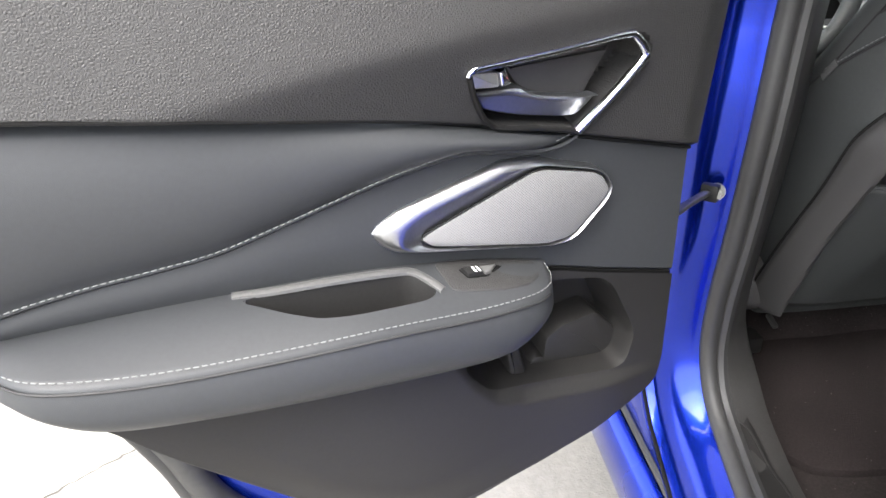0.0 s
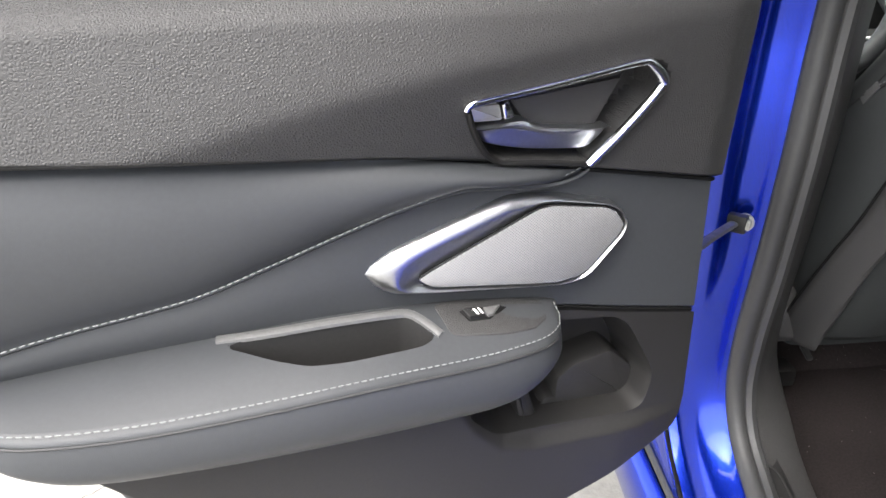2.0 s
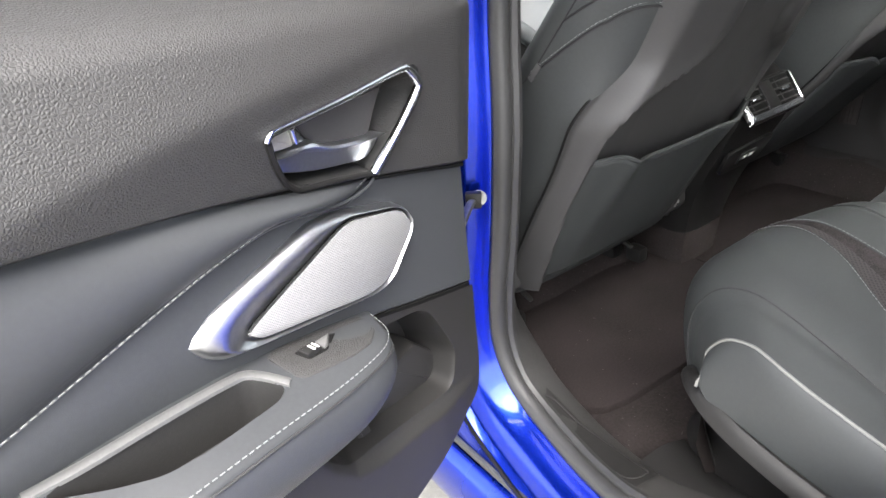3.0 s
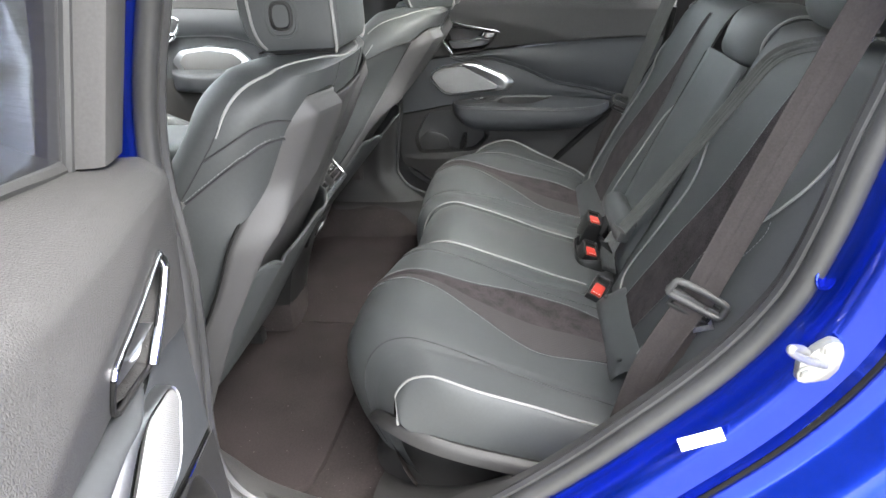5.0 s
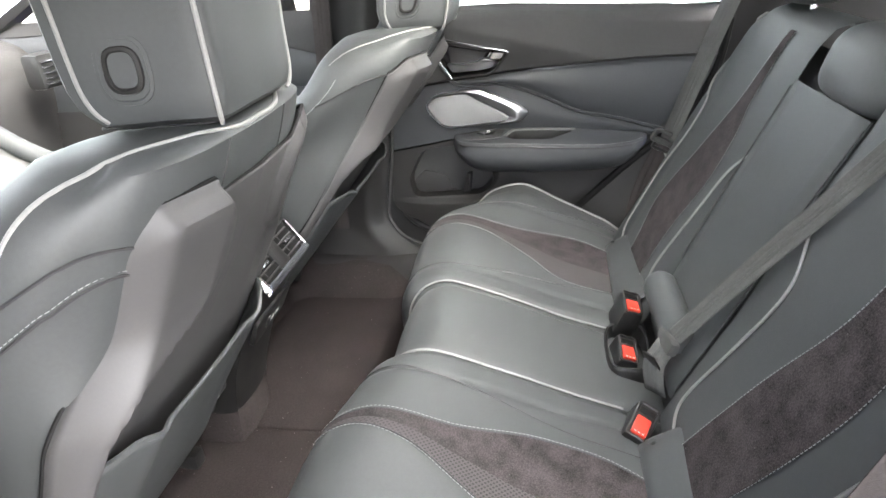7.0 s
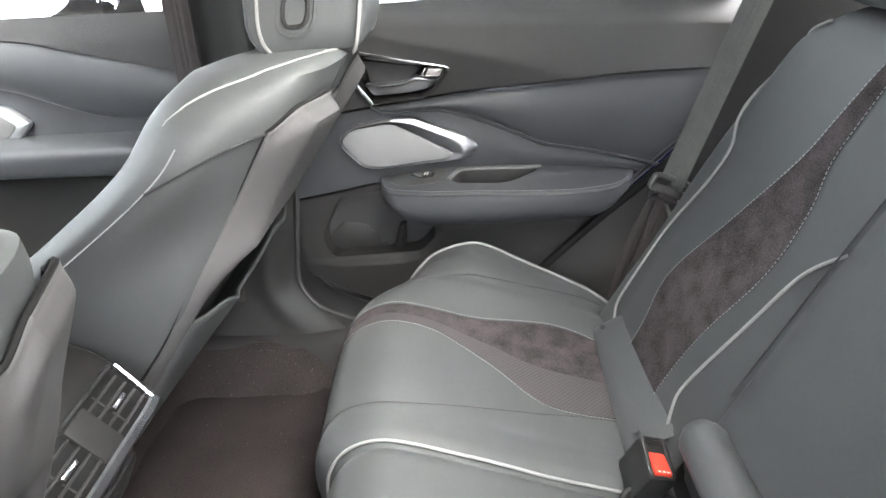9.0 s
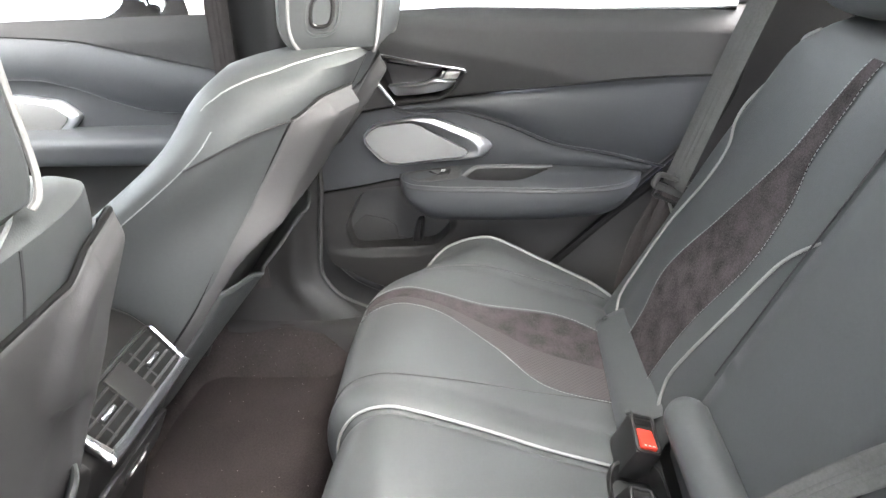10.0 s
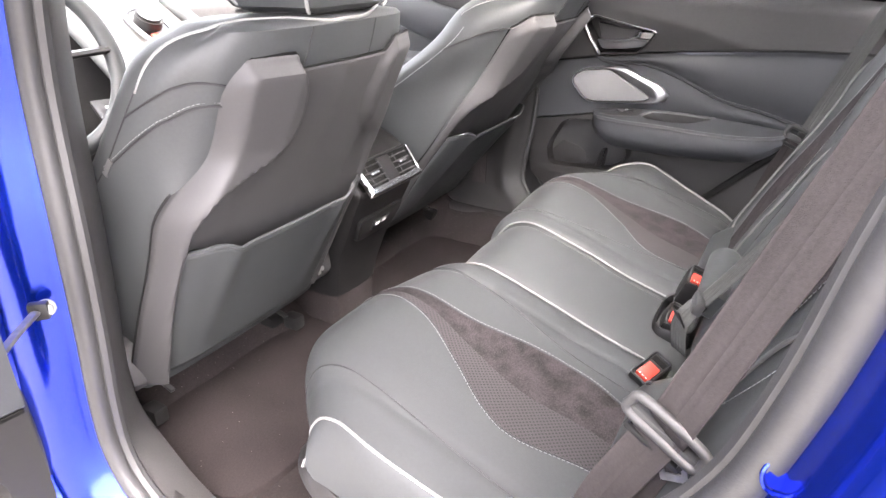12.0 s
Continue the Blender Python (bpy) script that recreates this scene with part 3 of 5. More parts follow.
GRILLE = [(.327, .838), (.205, .887), (.190, .889), (.130, .877), (.118, .870), (.109, .855), (.112, .846), (.147, .811), (.160, .805), (.184, .803), (.313, .826)]
POCKET = [(.196, .752), (.106, .738), (.085, .722), (.052, .657), (.047, .636), (.056, .600), (.072, .592), (.150, .602), (.239, .614), (.258, .626), (.285, .658), (.276, .69), (.24, .74)]
UPPER_LIP = [(-.04, .578), (.06, .582), (.207, .598), (.245, .612), (.272, .642), (.29, .675), (.29, .85), (-.04, .85)]
CUP = [(.512, .009), (.35, .011), (.334, .017), (.320, .041), (.335, .049), (.40, .052), (.437, .049), (.468, .036)]


def rounded(poly, n=80, cut=0.18):
    """The polygon with its corners cut round."""
    p = np.array(poly, float)
    out = []
    for a, b, c in zip(np.roll(p, 1, 0), p, np.roll(p, -1, 0)):
        u, v = b + (a - b) * cut, b + (c - b) * cut
        for t in (0, .33, .67, 1):
            out.append((1 - t) ** 2 * u + 2 * t * (1 - t) * b + t * t * v)
    return np.array(out)


def upper_skin(u, z):
    """The upper panel swells towards a diagonal crease and falls back below it."""
    c = CREASE(u)
    soft = lambda d: (d + np.sqrt(d * d + .008 ** 2)) / 2
    peak = .030 + .014 * ss(0, .30, u)
    n = peak - soft(z - c) * .24 - soft(c - z) * np.minimum(.36, (peak - .010) / np.maximum(.06, c - LINE(u)))
    n = n - 30 * np.maximum(0, z - 1.060 - .025 * u) ** 2 - .006 * ss(.02, -.012, u)
    return n - .010 * (1 - ss(0, .006, z - LINE(u)))


def upper_n(u, z):
    return upper_skin(u, z) - .045 * ss(.0015, -.006, sdf(HANDLE, u, z))


def lower_n(u, z):
    n = .002 + .013 * ss(-.01, .11, u) * ss(-.010, .010, sdf(UPPER_LIP, u, z)) + .012 * ss(.70, .55, z) * ss(.15, .4, u) * ss(.0, .07, z - LOW_BOTTOM(u))
    return n - .02 * ss(.012, 0, z - LOW_BOTTOM(u))


def panel_rows(place, top, bottom, depth, u0, u1, nu, nv):
    """Rows of points between two curves over the door, bounded behind by its slanting rear edge."""
    rows = []
    s = np.linspace(0, 1, nu)
    for v in np.linspace(0, 1, nv):
        u = u0 + s * (u1 - u0)
        for _ in range(5):
            z = bottom(u) + (top(u) - bottom(u)) * v
            u = u0 + s * (np.minimum(u1, REAR_EDGE(z)) - u0)
        z = bottom(u) + (top(u) - bottom(u)) * v
        n = depth(u, z, v)
        rows.append([place(a, b, c) for a, b, c in zip(u, n, z)])
    return rows


def lower_panel(place):
    """The lower panel with a sharp-edged hole for the pocket."""
    s, hole = np.linspace(0, 1, 200), rounded(POCKET, cut=.3)
    us, zs, gone = [], [], []
    for v in np.linspace(0, 1, 110):
        u = -.002 + s * .662
        for _ in range(5):
            z = LOW_BOTTOM(u) + (LOW_TOP(u) - LOW_BOTTOM(u)) * v
            u = -.002 + s * (np.minimum(.66, REAR_EDGE(z)) + .002)
        z = LOW_BOTTOM(u) + (LOW_TOP(u) - LOW_BOTTOM(u)) * v
        us.append(u)
        zs.append(z)
    us, zs, gone = snapped(us, zs, hole, .0022)
    ns = lower_n(us, zs)
    return holed([[place(a, b, c) for a, b, c in zip(*r)] for r in zip(us, ns, zs)], gone)


def rear_door(place, base, label, group, skin, window, window_top):
    door = thing("rear_door", base, label, "car door", group)
    upper = panel_rows(place, lambda u: 1.086 + .025 * u, LINE, lambda u, z, v: upper_n(u, z), -.012, .86, 170, 70)
    back_top = lambda u: 1.088 + .025 * u + .020 * float(ss(0, .25, u))
    edge = [place(u, -.060, back_top(u)) for u in np.linspace(-.012, .86, 170)]
    part("upper_panel", sheet(upper + [edge]), vinyl, door, "grained dark grey vinyl upper panel")
    bolster = lambda u, z, v: .004 + .020 * np.sin(np.pi * np.clip(v, .02, .98)) ** .55 * ss(.150, .26, u) + .004 * ss(.15, .2, u) - .006 * ss(.93, 1, v)
    part("bolster", sheet(panel_rows(place, LINE, STITCH, bolster, .1505, .84, 130, 34)), door_leather, door, "smooth dark leather bolster")
    part("bolster_edge", sheet([[place(u, n, float(STITCH(u)) - d) for u in np.linspace(.1505, .78, 120)] for n, d in ((.010, 0), (.0105, .003), (.007, .006), (.000, .008))]), door_leather, door)
    middle_top = lambda u: np.where(u < .1505, LINE(u) + .003, STITCH(u) - .004)
    middle_bottom = lambda u: np.where(u < .185, LOW_TOP(u), ARM_BACK(u) - .004)
    middle = lambda u, z, v: -.002 + .006 * np.sin(np.pi * v) * ss(.12, .3, u) - .006 * ss(.02, 0, v) * ss(.2, .17, u)
    part("middle_panel", sheet(panel_rows(place, middle_top, middle_bottom, middle, -.004, .80, 130, 30)), door_leather, door, "smooth dark grey middle panel")
    low = part("lower_panel", lower_panel(place), plastic, door, "dark grey plastic lower panel with an open bottle pocket")
    hole = rounded(POCKET, cut=.3)
    surf = lambda d: (lambda u, z: place(u, float(lower_n(u, z)) * (1 if d < .012 else 0) - d, z))
    part("pocket", well(hole, ((0, surf(0)), (.012, surf(.003)), (.02, surf(.010)), (.05, surf(.035)), (.10, surf(.074)))), plastic, low, "deep pocket behind the lower panel")
    block = [(.158, .640), (.135, .656), (.085, .664), (.052, .630), (.046, .575), (.165, .575)]
    part("pocket_step", slab(rounded(block, cut=.15), place, -.076, -.030, .007), plastic, low)
    wedge = [(.222, .668), (.206, .664), (.190, .606), (.196, .600), (.214, .602)]
    part("pocket_rib", slab(rounded(wedge, cut=.25), place, -.076, -.016, .006), plastic, low)
    part("pocket_rib", slab(rounded([(.190, .600), (.172, .618), (.150, .612), (.136, .600)], cut=.3), place, -.076, -.030, .010), plastic, low)
    groove = [place(u, .001, float(LINE(u)) - .001) for u in np.linspace(-.004, .84, 90)]
    part("panel_gap", tube(groove, .0022, 6), gap_black, door)
    part("panel_gap", tube([place(u, -.010, float(LINE(u)) - .001) for u in np.linspace(-.002, .20, 30)], .004, 6), gap_black, door)
    part("panel_gap", tube([place(u, -.008, float(LOW_TOP(u)) - .002) for u in np.linspace(-.001, .185, 30)], .006, 6), gap_black, door)
    line = even([place(u, .0142 * float(ss(.15, .25, u)) + .006, float(STITCH(u)) + .004) for u in np.linspace(.152, .79, 160)], .004)
    part("stitching", dashes(line), thread, door, "pale double stitching")

    # armrest with its pull cup
    cup = rounded(CUP, cut=.3)
    ugrid = np.linspace(.178, .719, 180)
    w = np.linspace(0, 1, 34)
    gu, gn = [], []
    for u in ugrid:
        d = float(ARM_DEEP(u))
        gu.append(np.full(34, u))
        gn.append(-.004 + w * (d - .008 * min(1, d / .03) + .004))
    gu, gn, gone = snapped(gu, gn, cup, .0018)

    def arm_top(u, n):
        d = float(ARM_DEEP(u))
        q = np.clip((n + .004) / max(.001, d - .008 * min(1, d / .03) + .004), 0, 1)
        zb = float(ARM_BACK(u))
        return zb + (float(ARM_EDGE(u)) - zb) * q + .004 * math.sin(math.pi * q) * min(1, d / .04)
    top = [[place(u, n, arm_top(u, n)) for u, n in zip(*r)] for r in zip(gu, gn)]
    bm = holed(top, gone)
    rows = []
    for u in ugrid:
        d, ze, zl = float(ARM_DEEP(u)), float(ARM_EDGE(u)), float(ARM_LOW(u))
        k = min(1, d / .03)
        side = cr([(d - .008 * k, ze), (d - .002 * k, ze - .006 * k), (d + .002 * k, ze - .022 * k), (d + .001 * k, (ze + zl) / 2 - .006), (d * .86, zl + .012 * k), (d * .62, zl), (d * .3, zl + .004), (-.004, zl + .016)], 26)
        rows.append([place(u, a, b) for a, b in side])
    sheet(rows, False, bm)
    bmesh.ops.remove_doubles(bm, verts=bm.verts, dist=.00005)
    arm = part("armrest", bm, door_leather, door, "padded dark grey leather armrest")
    down = lambda d: (lambda u, n: place(u, n, arm_top(u, n) - d))
    part("pull_cup", well(cup, ((0, down(0)), (.01, down(.003)), (.03, down(.012)), (.06, down(.034)), (.12, down(.046)))), plastic, arm, "deep dark pull cup")
    ue = np.concatenate([np.linspace(.70, .20, 90), [.194, .189, .186]])
    path = [place(u, max(0, float(ARM_DEEP(u)) - .004), float(ARM_EDGE(u)) + .0015) for u in ue] + [place(.184, .006, .778)]
    part("stitching", dashes(path), thread, arm, "pale stitching")
    part("seam", tube([place(u, float(ARM_DEEP(u)) + .0005, float(ARM_EDGE(u)) - .007) for u in np.linspace(.70, .20, 80)], .0011, 5), dark_thread, arm)
    top_at = lambda u, n: float(ARM_BACK(u)) + (float(ARM_EDGE(u)) - float(ARM_BACK(u))) * n / max(.02, float(ARM_DEEP(u)))
    strip = even(cr([(.510, .004), (.47, .0075), (.42, .0085), (.352, .009), (.338, .0115), (.330, .019), (.322, .030), (.315, .0405)], 80), .003)
    off = lambda i, d: (lambda t: strip[i] + np.array([t[1], -t[0]]) * d)((strip[min(i + 1, len(strip) - 1)] - strip[max(i - 1, 0)]) / (1e-9 + np.linalg.norm(strip[min(i + 1, len(strip) - 1)] - strip[max(i - 1, 0)])))
    part("pull_trim", sheet([[place(*off(i, d), arm_top(*off(i, d)) + h) for i in range(len(strip))] for d, h in ((-.0045, -.001), (-.004, .0022), (-.0015, .0030), (.0015, .0030), (.0040, .0020), (.0045, -.001))]), trim_grey, arm, "light grey edge of the pull cup")
    plate = [(.312, .006), (.306, .043), (.25, .049), (.222, .046), (.204, .034), (.196, .014), (.200, .004), (.30, .002)]
    sp = lambda a, n, b: place(a, b, top_at(a, b) + n)
    part("switch_panel", slab(rounded(plate), sp, -.003, .0028, .0012), vinyl, arm, "satin grey switch panel")
    part("switch_well", slab(rounded([(.290, .016), (.248, .013), (.240, .016), (.262, .030), (.284, .030)], cut=.1), sp, .0029, .0033, .0003), gap_black, arm)
    part("window_switch", slab(rounded([(.288, .018), (.268, .0165), (.266, .028), (.283, .0285)], cut=.12), sp, .0034, .0075, .0015), smooth_plastic, arm)
    part("switch_lip", slab(rounded([(.266, .0165), (.246, .0145), (.258, .026), (.264, .028)], cut=.12), sp, .0034, .0055, .001), trim_grey, arm)
    part("switch_mark", slab([(.277, .020), (.2745, .020), (.2725, .027), (.275, .027)], sp, .0075, .0080, .0002), white, arm)
    part("switch_mark", slab([(.272, .0195), (.270, .0195), (.268, .0265), (.270, .0265)], sp, .0075, .0080, .0002), white, arm)

    # inner handle
    frame_path = even([(u, z) for u, z in cr([(.279, .996), (.276, 1.0005), (.262, 1.003), (.19, 1.0105), (.116, 1.0195), (.103, 1.016), (.090, 1.003), (.090, .993), (.118, .960), (.153, .925)], 120)], .004)
    part("handle_bezel", tube([place(u, max(.0175 - .006 * max(0, 1 - abs(z - .93) * 20), float(upper_skin(u, z)) + .002), z) for u, z in frame_path], lambda s: .0028 + .0022 * float(ss(.45, .7, s)), 10), chrome, door, "bright chrome frame round the handle")
    low_rim = cr([(.277, .995), (.270, .975), (.258, .953), (.246, .942), (.235, .938), (.20, .934), (.157, .926)], 40)
    part("handle_rim", tube([place(u, max(.012, float(upper_skin(u, z)) + .001), z) for u, z in low_rim], .0028, 8), smooth_plastic, door)
    part("handle_cup", slab(rounded([(.236, 1.000), (.122, 1.013), (.113, 1.004), (.126, .985), (.146, .952), (.206, .958)], cut=.22), place, -.030, .005, .007), seat_shell, door, "smooth grey dish behind the lever")
    ltop = cr([(.266, .976), (.250, .9755), (.232, .978), (.220, .9775), (.210, .972), (.197, .968), (.167, .964), (.134, .961)], 50)
    lbot = cr([(.263, .968), (.258, .962), (.249, .956), (.219, .948), (.187, .943), (.156, .940), (.144, .946), (.1325, .958)], 50)
    lever = []
    for (u0, z0), (u1, z1) in zip(ltop, lbot):
        lever.append([place(u0 + (u1 - u0) * k, n, z0 + (z1 - z0) * k) for k, n in ((.25, -.004), (.0, .000), (.0, .010), (.06, .0165), (.16, .0180), (.26, .0165), (.34, .0125), (.5, .0110), (.75, .0095), (.95, .0075), (1, .004), (.9, -.004))])
    part("lever", sheet(lever, True, caps=True), alu, door, "polished metal opening lever")
    part("lock_tab", slab(rounded([(.270, .994), (.241, .9925), (.239, .978), (.266, .979)], cut=.15), place, -.004, .0125, .002), tab_metal, door, "satin metal lock tab")
    part("lock_tab_end", slab(rounded([(.240, .9925), (.234, .9955), (.227, .980), (.238, .978)], cut=.15), place, -.004, .0145, .002), chrome, door)

    # loudspeaker
    part("speaker_bezel", frame_plate(rounded(SPEAKER), rounded(GRILLE), place, ((0, -.004), (0, .002), (.04, .0060), (.14, .0095), (.34, .0125), (.42, .0128), (.48, .0122), (.75, .0085), (1.0, .0065), (1.05, .004))), alu, door, "brushed metal loudspeaker surround")
    part("speaker_rim", tube([place(u, .0105, z) for u, z in rounded(GRILLE)], .0014, 6, closed=True), smooth_plastic, door)
    part("speaker_grille", slab(rounded(GRILLE), place, .009, .0128, .0012), grille, door, "pale perforated metal loudspeaker grille")

    # steel frame, seal and glass
    outline = [(-.012, 1.08), (-.012, .60), (0, .545), (.05, .49), (.15, .45), (.25, .415), (.35, .40), (.45, .405), (.535, .45), (.590, .52), (.618, .61), (.652, .688), (.71, .757), (.80, .84), (.88, .92), (.91, 1.02), (.91, 1.08)]
    part("door_shell", slab(rounded(outline, cut=.12), place, skin[0], skin[1] - .004, .010), paint, door, "blue painted outer door")
    rim = cr(outline[1:-1], 120)
    mid = np.array([.40, .85])
    rows = []
    for k, n in ((0, skin[1]), (0, -.046), (.010, -.036), (.06, -.034), (.13, -.034), (.22, -.03)):
        rows.append([place(a + (mid[0] - a) * k * w, n - .03 * (1 - w), b + (mid[1] - b) * k * w) for a, b, w in ((a, b, .1 + .9 * float(ss(.28, .45, a))) for a, b in rim)])
    part("door_flange", sheet(rows), paint, door, "blue painted door edge")
    for k, r, m, nm in ((.022, .0105, rubber, "seal"), (.075, .016, rubber_grey, "seal_base")):
        part(nm, tube([place(a + (mid[0] - a) * k, -.030, b + (mid[1] - b) * k) for a, b in even(rim, .01)[8:]], r, 10), m, door, "black rubber seal" if nm == "seal" else "dusty grey rubber strip")
    part("window_seal", tube([place(u, -.056, back_top(u) + .002) for u in np.linspace(.02, .88, 30)], .008, 8), rubber, door)
    if window:
        lean = lambda u, n, z: place(u, n + .27 * (z - 1.09), z)
        pane = part("window_pane", sheet([[lean(u, -.060, 1.085 + window_top * v) for u in np.linspace(.04, .86, 6)] for v in np.linspace(0, 1, 4)]), smoked, door, "dark tinted glass", thick=.004)
        pane.visible_shadow = False
        part("window_frame", slab([(-.012, 1.092), (.047, 1.092), (.047, 1.09 + window_top), (-.020, 1.09 + window_top)], lean, -.105, -.014, .010), door_trim, door, "dark grey window frame")
        part("window_frame", tube([lean(.046, -.050, 1.085 + window_top * s) for s in np.linspace(0, 1, 8)], .006, 8), rubber, door)
        part("window_frame", slab([(.80, 1.08), (.86, 1.08), (.83, 1.09 + window_top), (.78, 1.09 + window_top)], lean, -.10, -.04, .006), plastic, door)
        part("window_frame", slab([(.0, 1.08 + window_top), (.84, 1.08 + window_top), (.82, 1.12 + window_top), (.01, 1.12 + window_top)], lean, -.10, -.04, .006), plastic, door)
    return door


def left_place(u, n, z):
    """The open door: u from its hinge edge along the panel, n out of the panel into the doorway, z up."""
    u, n, z = float(u), float(n), float(z) - .9
    return (-.7932 - .891 * u + .2265 * n + .0074 * z, .544 - .263 * u - .9149 * n + .0215 * z, .9056 + .0323 * u + .9173 * z)


def right_place(u, n, z):
    """The closed door: u from its front edge rearwards, n into the cabin, z up."""
    u, z = float(u), float(z)
    u -= .14 * max(0.0, u - .4)
    low = z - .07 * (u - .3)
    return (.702 - float(n), .581 - u - .30 * max(0.0, low - .845), low)


rear_door(left_place, (-.80, .51, 0), "open rear door with dark grey padded panel and silver loudspeaker", "rear doors", (-.135, -.082), True, .34)
rear_door(right_place, (.70, .30, 0), "closed rear door with dark grey padded panel and silver loudspeaker", "rear doors", (-.13, -.09), False, .3)

setting("door_gap_rear_right", tube(cr([(.676, .16, .505), (.676, .088, .578), (.676, -.029, .695), (.676, -.122, .78), (.676, -.188, .853), (.674, -.235, .95), (.668, -.25, 1.06)], 50), .0095, 8), gap_black, "black gap along the far door's slanting rear edge", "door seal")

# check strap between the open door and the pillar
strap = thing("door_check_strap", (-.70, .64, .75), "greasy steel check strap bolted to the blue pillar", "door check")
part("arm", tube(cr([(-.800, .548, .806), (-.758, .588, .802), (-.722, .620, .798)], 16), .0060, 8, flat=.6), greasy, strap)
part("bracket", box(.022, .012, .022, (-.714, .626, .796), (0, 0, -45), .003), dark_plastic, strap)
part("bolt", disc((-.708, .622, .796), (-.6, -.8, .2), .0085, .012, 6, .0015), greasy, strap)
part("washer", disc((-.706, .626, .796), (-.6, -.8, .2), .011, .004, 18, .001), greasy, strap)

# ---- rear bench ----
CUSHION = cr([(-.10, .535), (-.03, .552), (.04, .574), (.15, .604), (.27, .642), (.35, .666), (.40, .672), (.445, .654), (.474, .610), (.480, .55), (.466, .48), (.44, .42)], 400)
CUT = int(np.argmax(CUSHION[:, 0]))


def row_of(y):
    """Where along the cushion's profile the top reaches y."""
    return np.interp(y, CUSHION[:CUT, 0], np.arange(CUT) / 399)


def cushion_at(x, s, lift=0.0):
    """A point of the cushion's skin: x across the car, s from the back (0) to the lower front edge (1)."""
    i = s * 399
    y, z = float(np.interp(i, np.arange(400), CUSHION[:, 0])), float(np.interp(i, np.arange(400), CUSHION[:, 1]))
    a, b = max(0, int(i) - 2), min(399, int(i) + 2)
    ty, tz = CUSHION[b] - CUSHION[a]
    d = math.hypot(ty, tz)
    ny, nz = -tz / d, ty / d
    ax = abs(x)
    h = lift
    if ax < .113:
        h += -.006 + .006 * math.cos(ax / .113 * math.pi / 2)
    else:
        f = (ax - .113) / .455
        h += .010 * math.sin(math.pi * min(1, max(0, f))) ** .5 
        early = 1 if s < CUT / 399 else 0
        if x > 0:
            h += .034 * float(ss(.38, .60, ax)) * float(ss(-.12, .05, y)) * float(ss(.44, .27, y)) * early
        if x < 0:
            h -= (.004 + .020 * (float(ss(.15, .36, y)) if early else 1)) * float(ss(.42, .56, ax))
        else:
            h -= .035 * float(ss(.42, .57, ax)) * (float(ss(.28, .45, y)) if early else 1)
    for g, w in ((.113, .010), (.17, .005), (.50, .006)):
        h -= (.006 if g == .113 else .003) * math.exp(-((ax - g) / w) ** 2)
    h -= .004 * noise.noise((x * 7, y * 7, 3.1))
    front = float(ss(-.05, .47, y)) if s < CUT / 399 else 1.0
    y -= front * ((.100 if x < 0 else .050) * float(ss(.40, .60, ax)) + .022 * float(ss(.15, .10, ax)) + .040 * float(ss(-.36, -.06, x)))
    return Vector((x, y + ny * h, z + nz * h))


bench = thing("rear_bench", (0, .2, .36), "rear bench in dark grey leather with pale piping and suede inserts", "car seat")


def cushion_part(name, xs, label, mat=leather, lift=0.0, y0=None, s1=1.0, ns=80):
    return part(name, sheet([[cushion_at(x, s, lift) for x in xs] for s in np.linspace(0, s1, ns)]), mat, bench, label)


END_FAR = fn([(-.10, .53), (-.03, .545), (.07, .575), (.16, .596), (.26, .606), (.34, .606), (.40, .600), (.44, .595), (.48, .59)])
END_NEAR = fn([(-.10, .55), (0, .565), (.07, .570), (.19, .570), (.27, .570), (.34, .568), (.40, .562), (.44, .556), (.48, .55)])


def end_at(sgn, y):
    return float(END_FAR(y) if sgn > 0 else END_NEAR(y))



def outer_section(sgn, label):
    rows = []
    for s in np.linspace(0, 1, 80):
        e = end_at(sgn, CUSHION[int(s * 399), 0])
        rows.append([cushion_at(sgn * (.113 + (e - .113) * k), s) for k in np.linspace(0, 1, 64)])
    return part("seat_cushion", sheet(rows), leather, bench, label)


outer_section(-1, "near outer seat cushion of smooth dark leather")
cushion_part("seat_cushion", np.linspace(-.113, .113, 32), "narrow middle seat cushion")
outer_section(1, "far outer seat cushion of smooth dark leather")
S_FRONT = next(s for s in np.linspace(CUT / 399, 1, 200) if cushion_at(-.562, s).z < .590)
GAP = cr([(-.572, -.10, .452), (-.583, .0, .478), (-.586, .08, .50), (-.587, .19, .524), (-.586, .27, .536), (-.584, .33, .549), (-.579, .362, .572)], 60)
rows, edge_line = [], []
for i, s in enumerate(np.linspace(0, S_FRONT, 60)):
    p = cushion_at(-end_at(-1, CUSHION[int(s * 399), 0]), s)
    g = Vector(GAP[i])
    if i > 54:
        p = p.lerp(g, .8 * (i - 54) / 5)
    edge_line.append(p + Vector((-.001, 0, .0015)))
    d = min(1, (p - g).length / .05)
    rows.append([p.lerp(g, k) + Vector((-1, .15, .1)) * (.009 * d * math.sin(math.pi * k ** .8) ** .8) for k in np.linspace(0, 1, 18)])
part("cushion_side", sheet(rows), leather, bench, "plain leather end of the cushion")
part("piping", tube(edge_line[6:] + [Vector(GAP[-1]) + Vector((-.002, 0, -.004))], .0021, 8), piping_white, bench, "pale piping")
rows = []
for s in np.linspace(0, 1, 60):
    p = cushion_at(end_at(1, CUSHION[int(s * 399), 0]), s)
    rows.append([p + Vector((dx, -.3 * dx, dz * min(1, (p.z - .40) / .14))) for dx, dz in cr([(0, 0), (.010, .001), (.018, -.012), (.024, -.040), (.022, -.075), (.008, -.105), (-.02, -.12)], 16)])
part("cushion_side", sheet(rows), leather, bench)
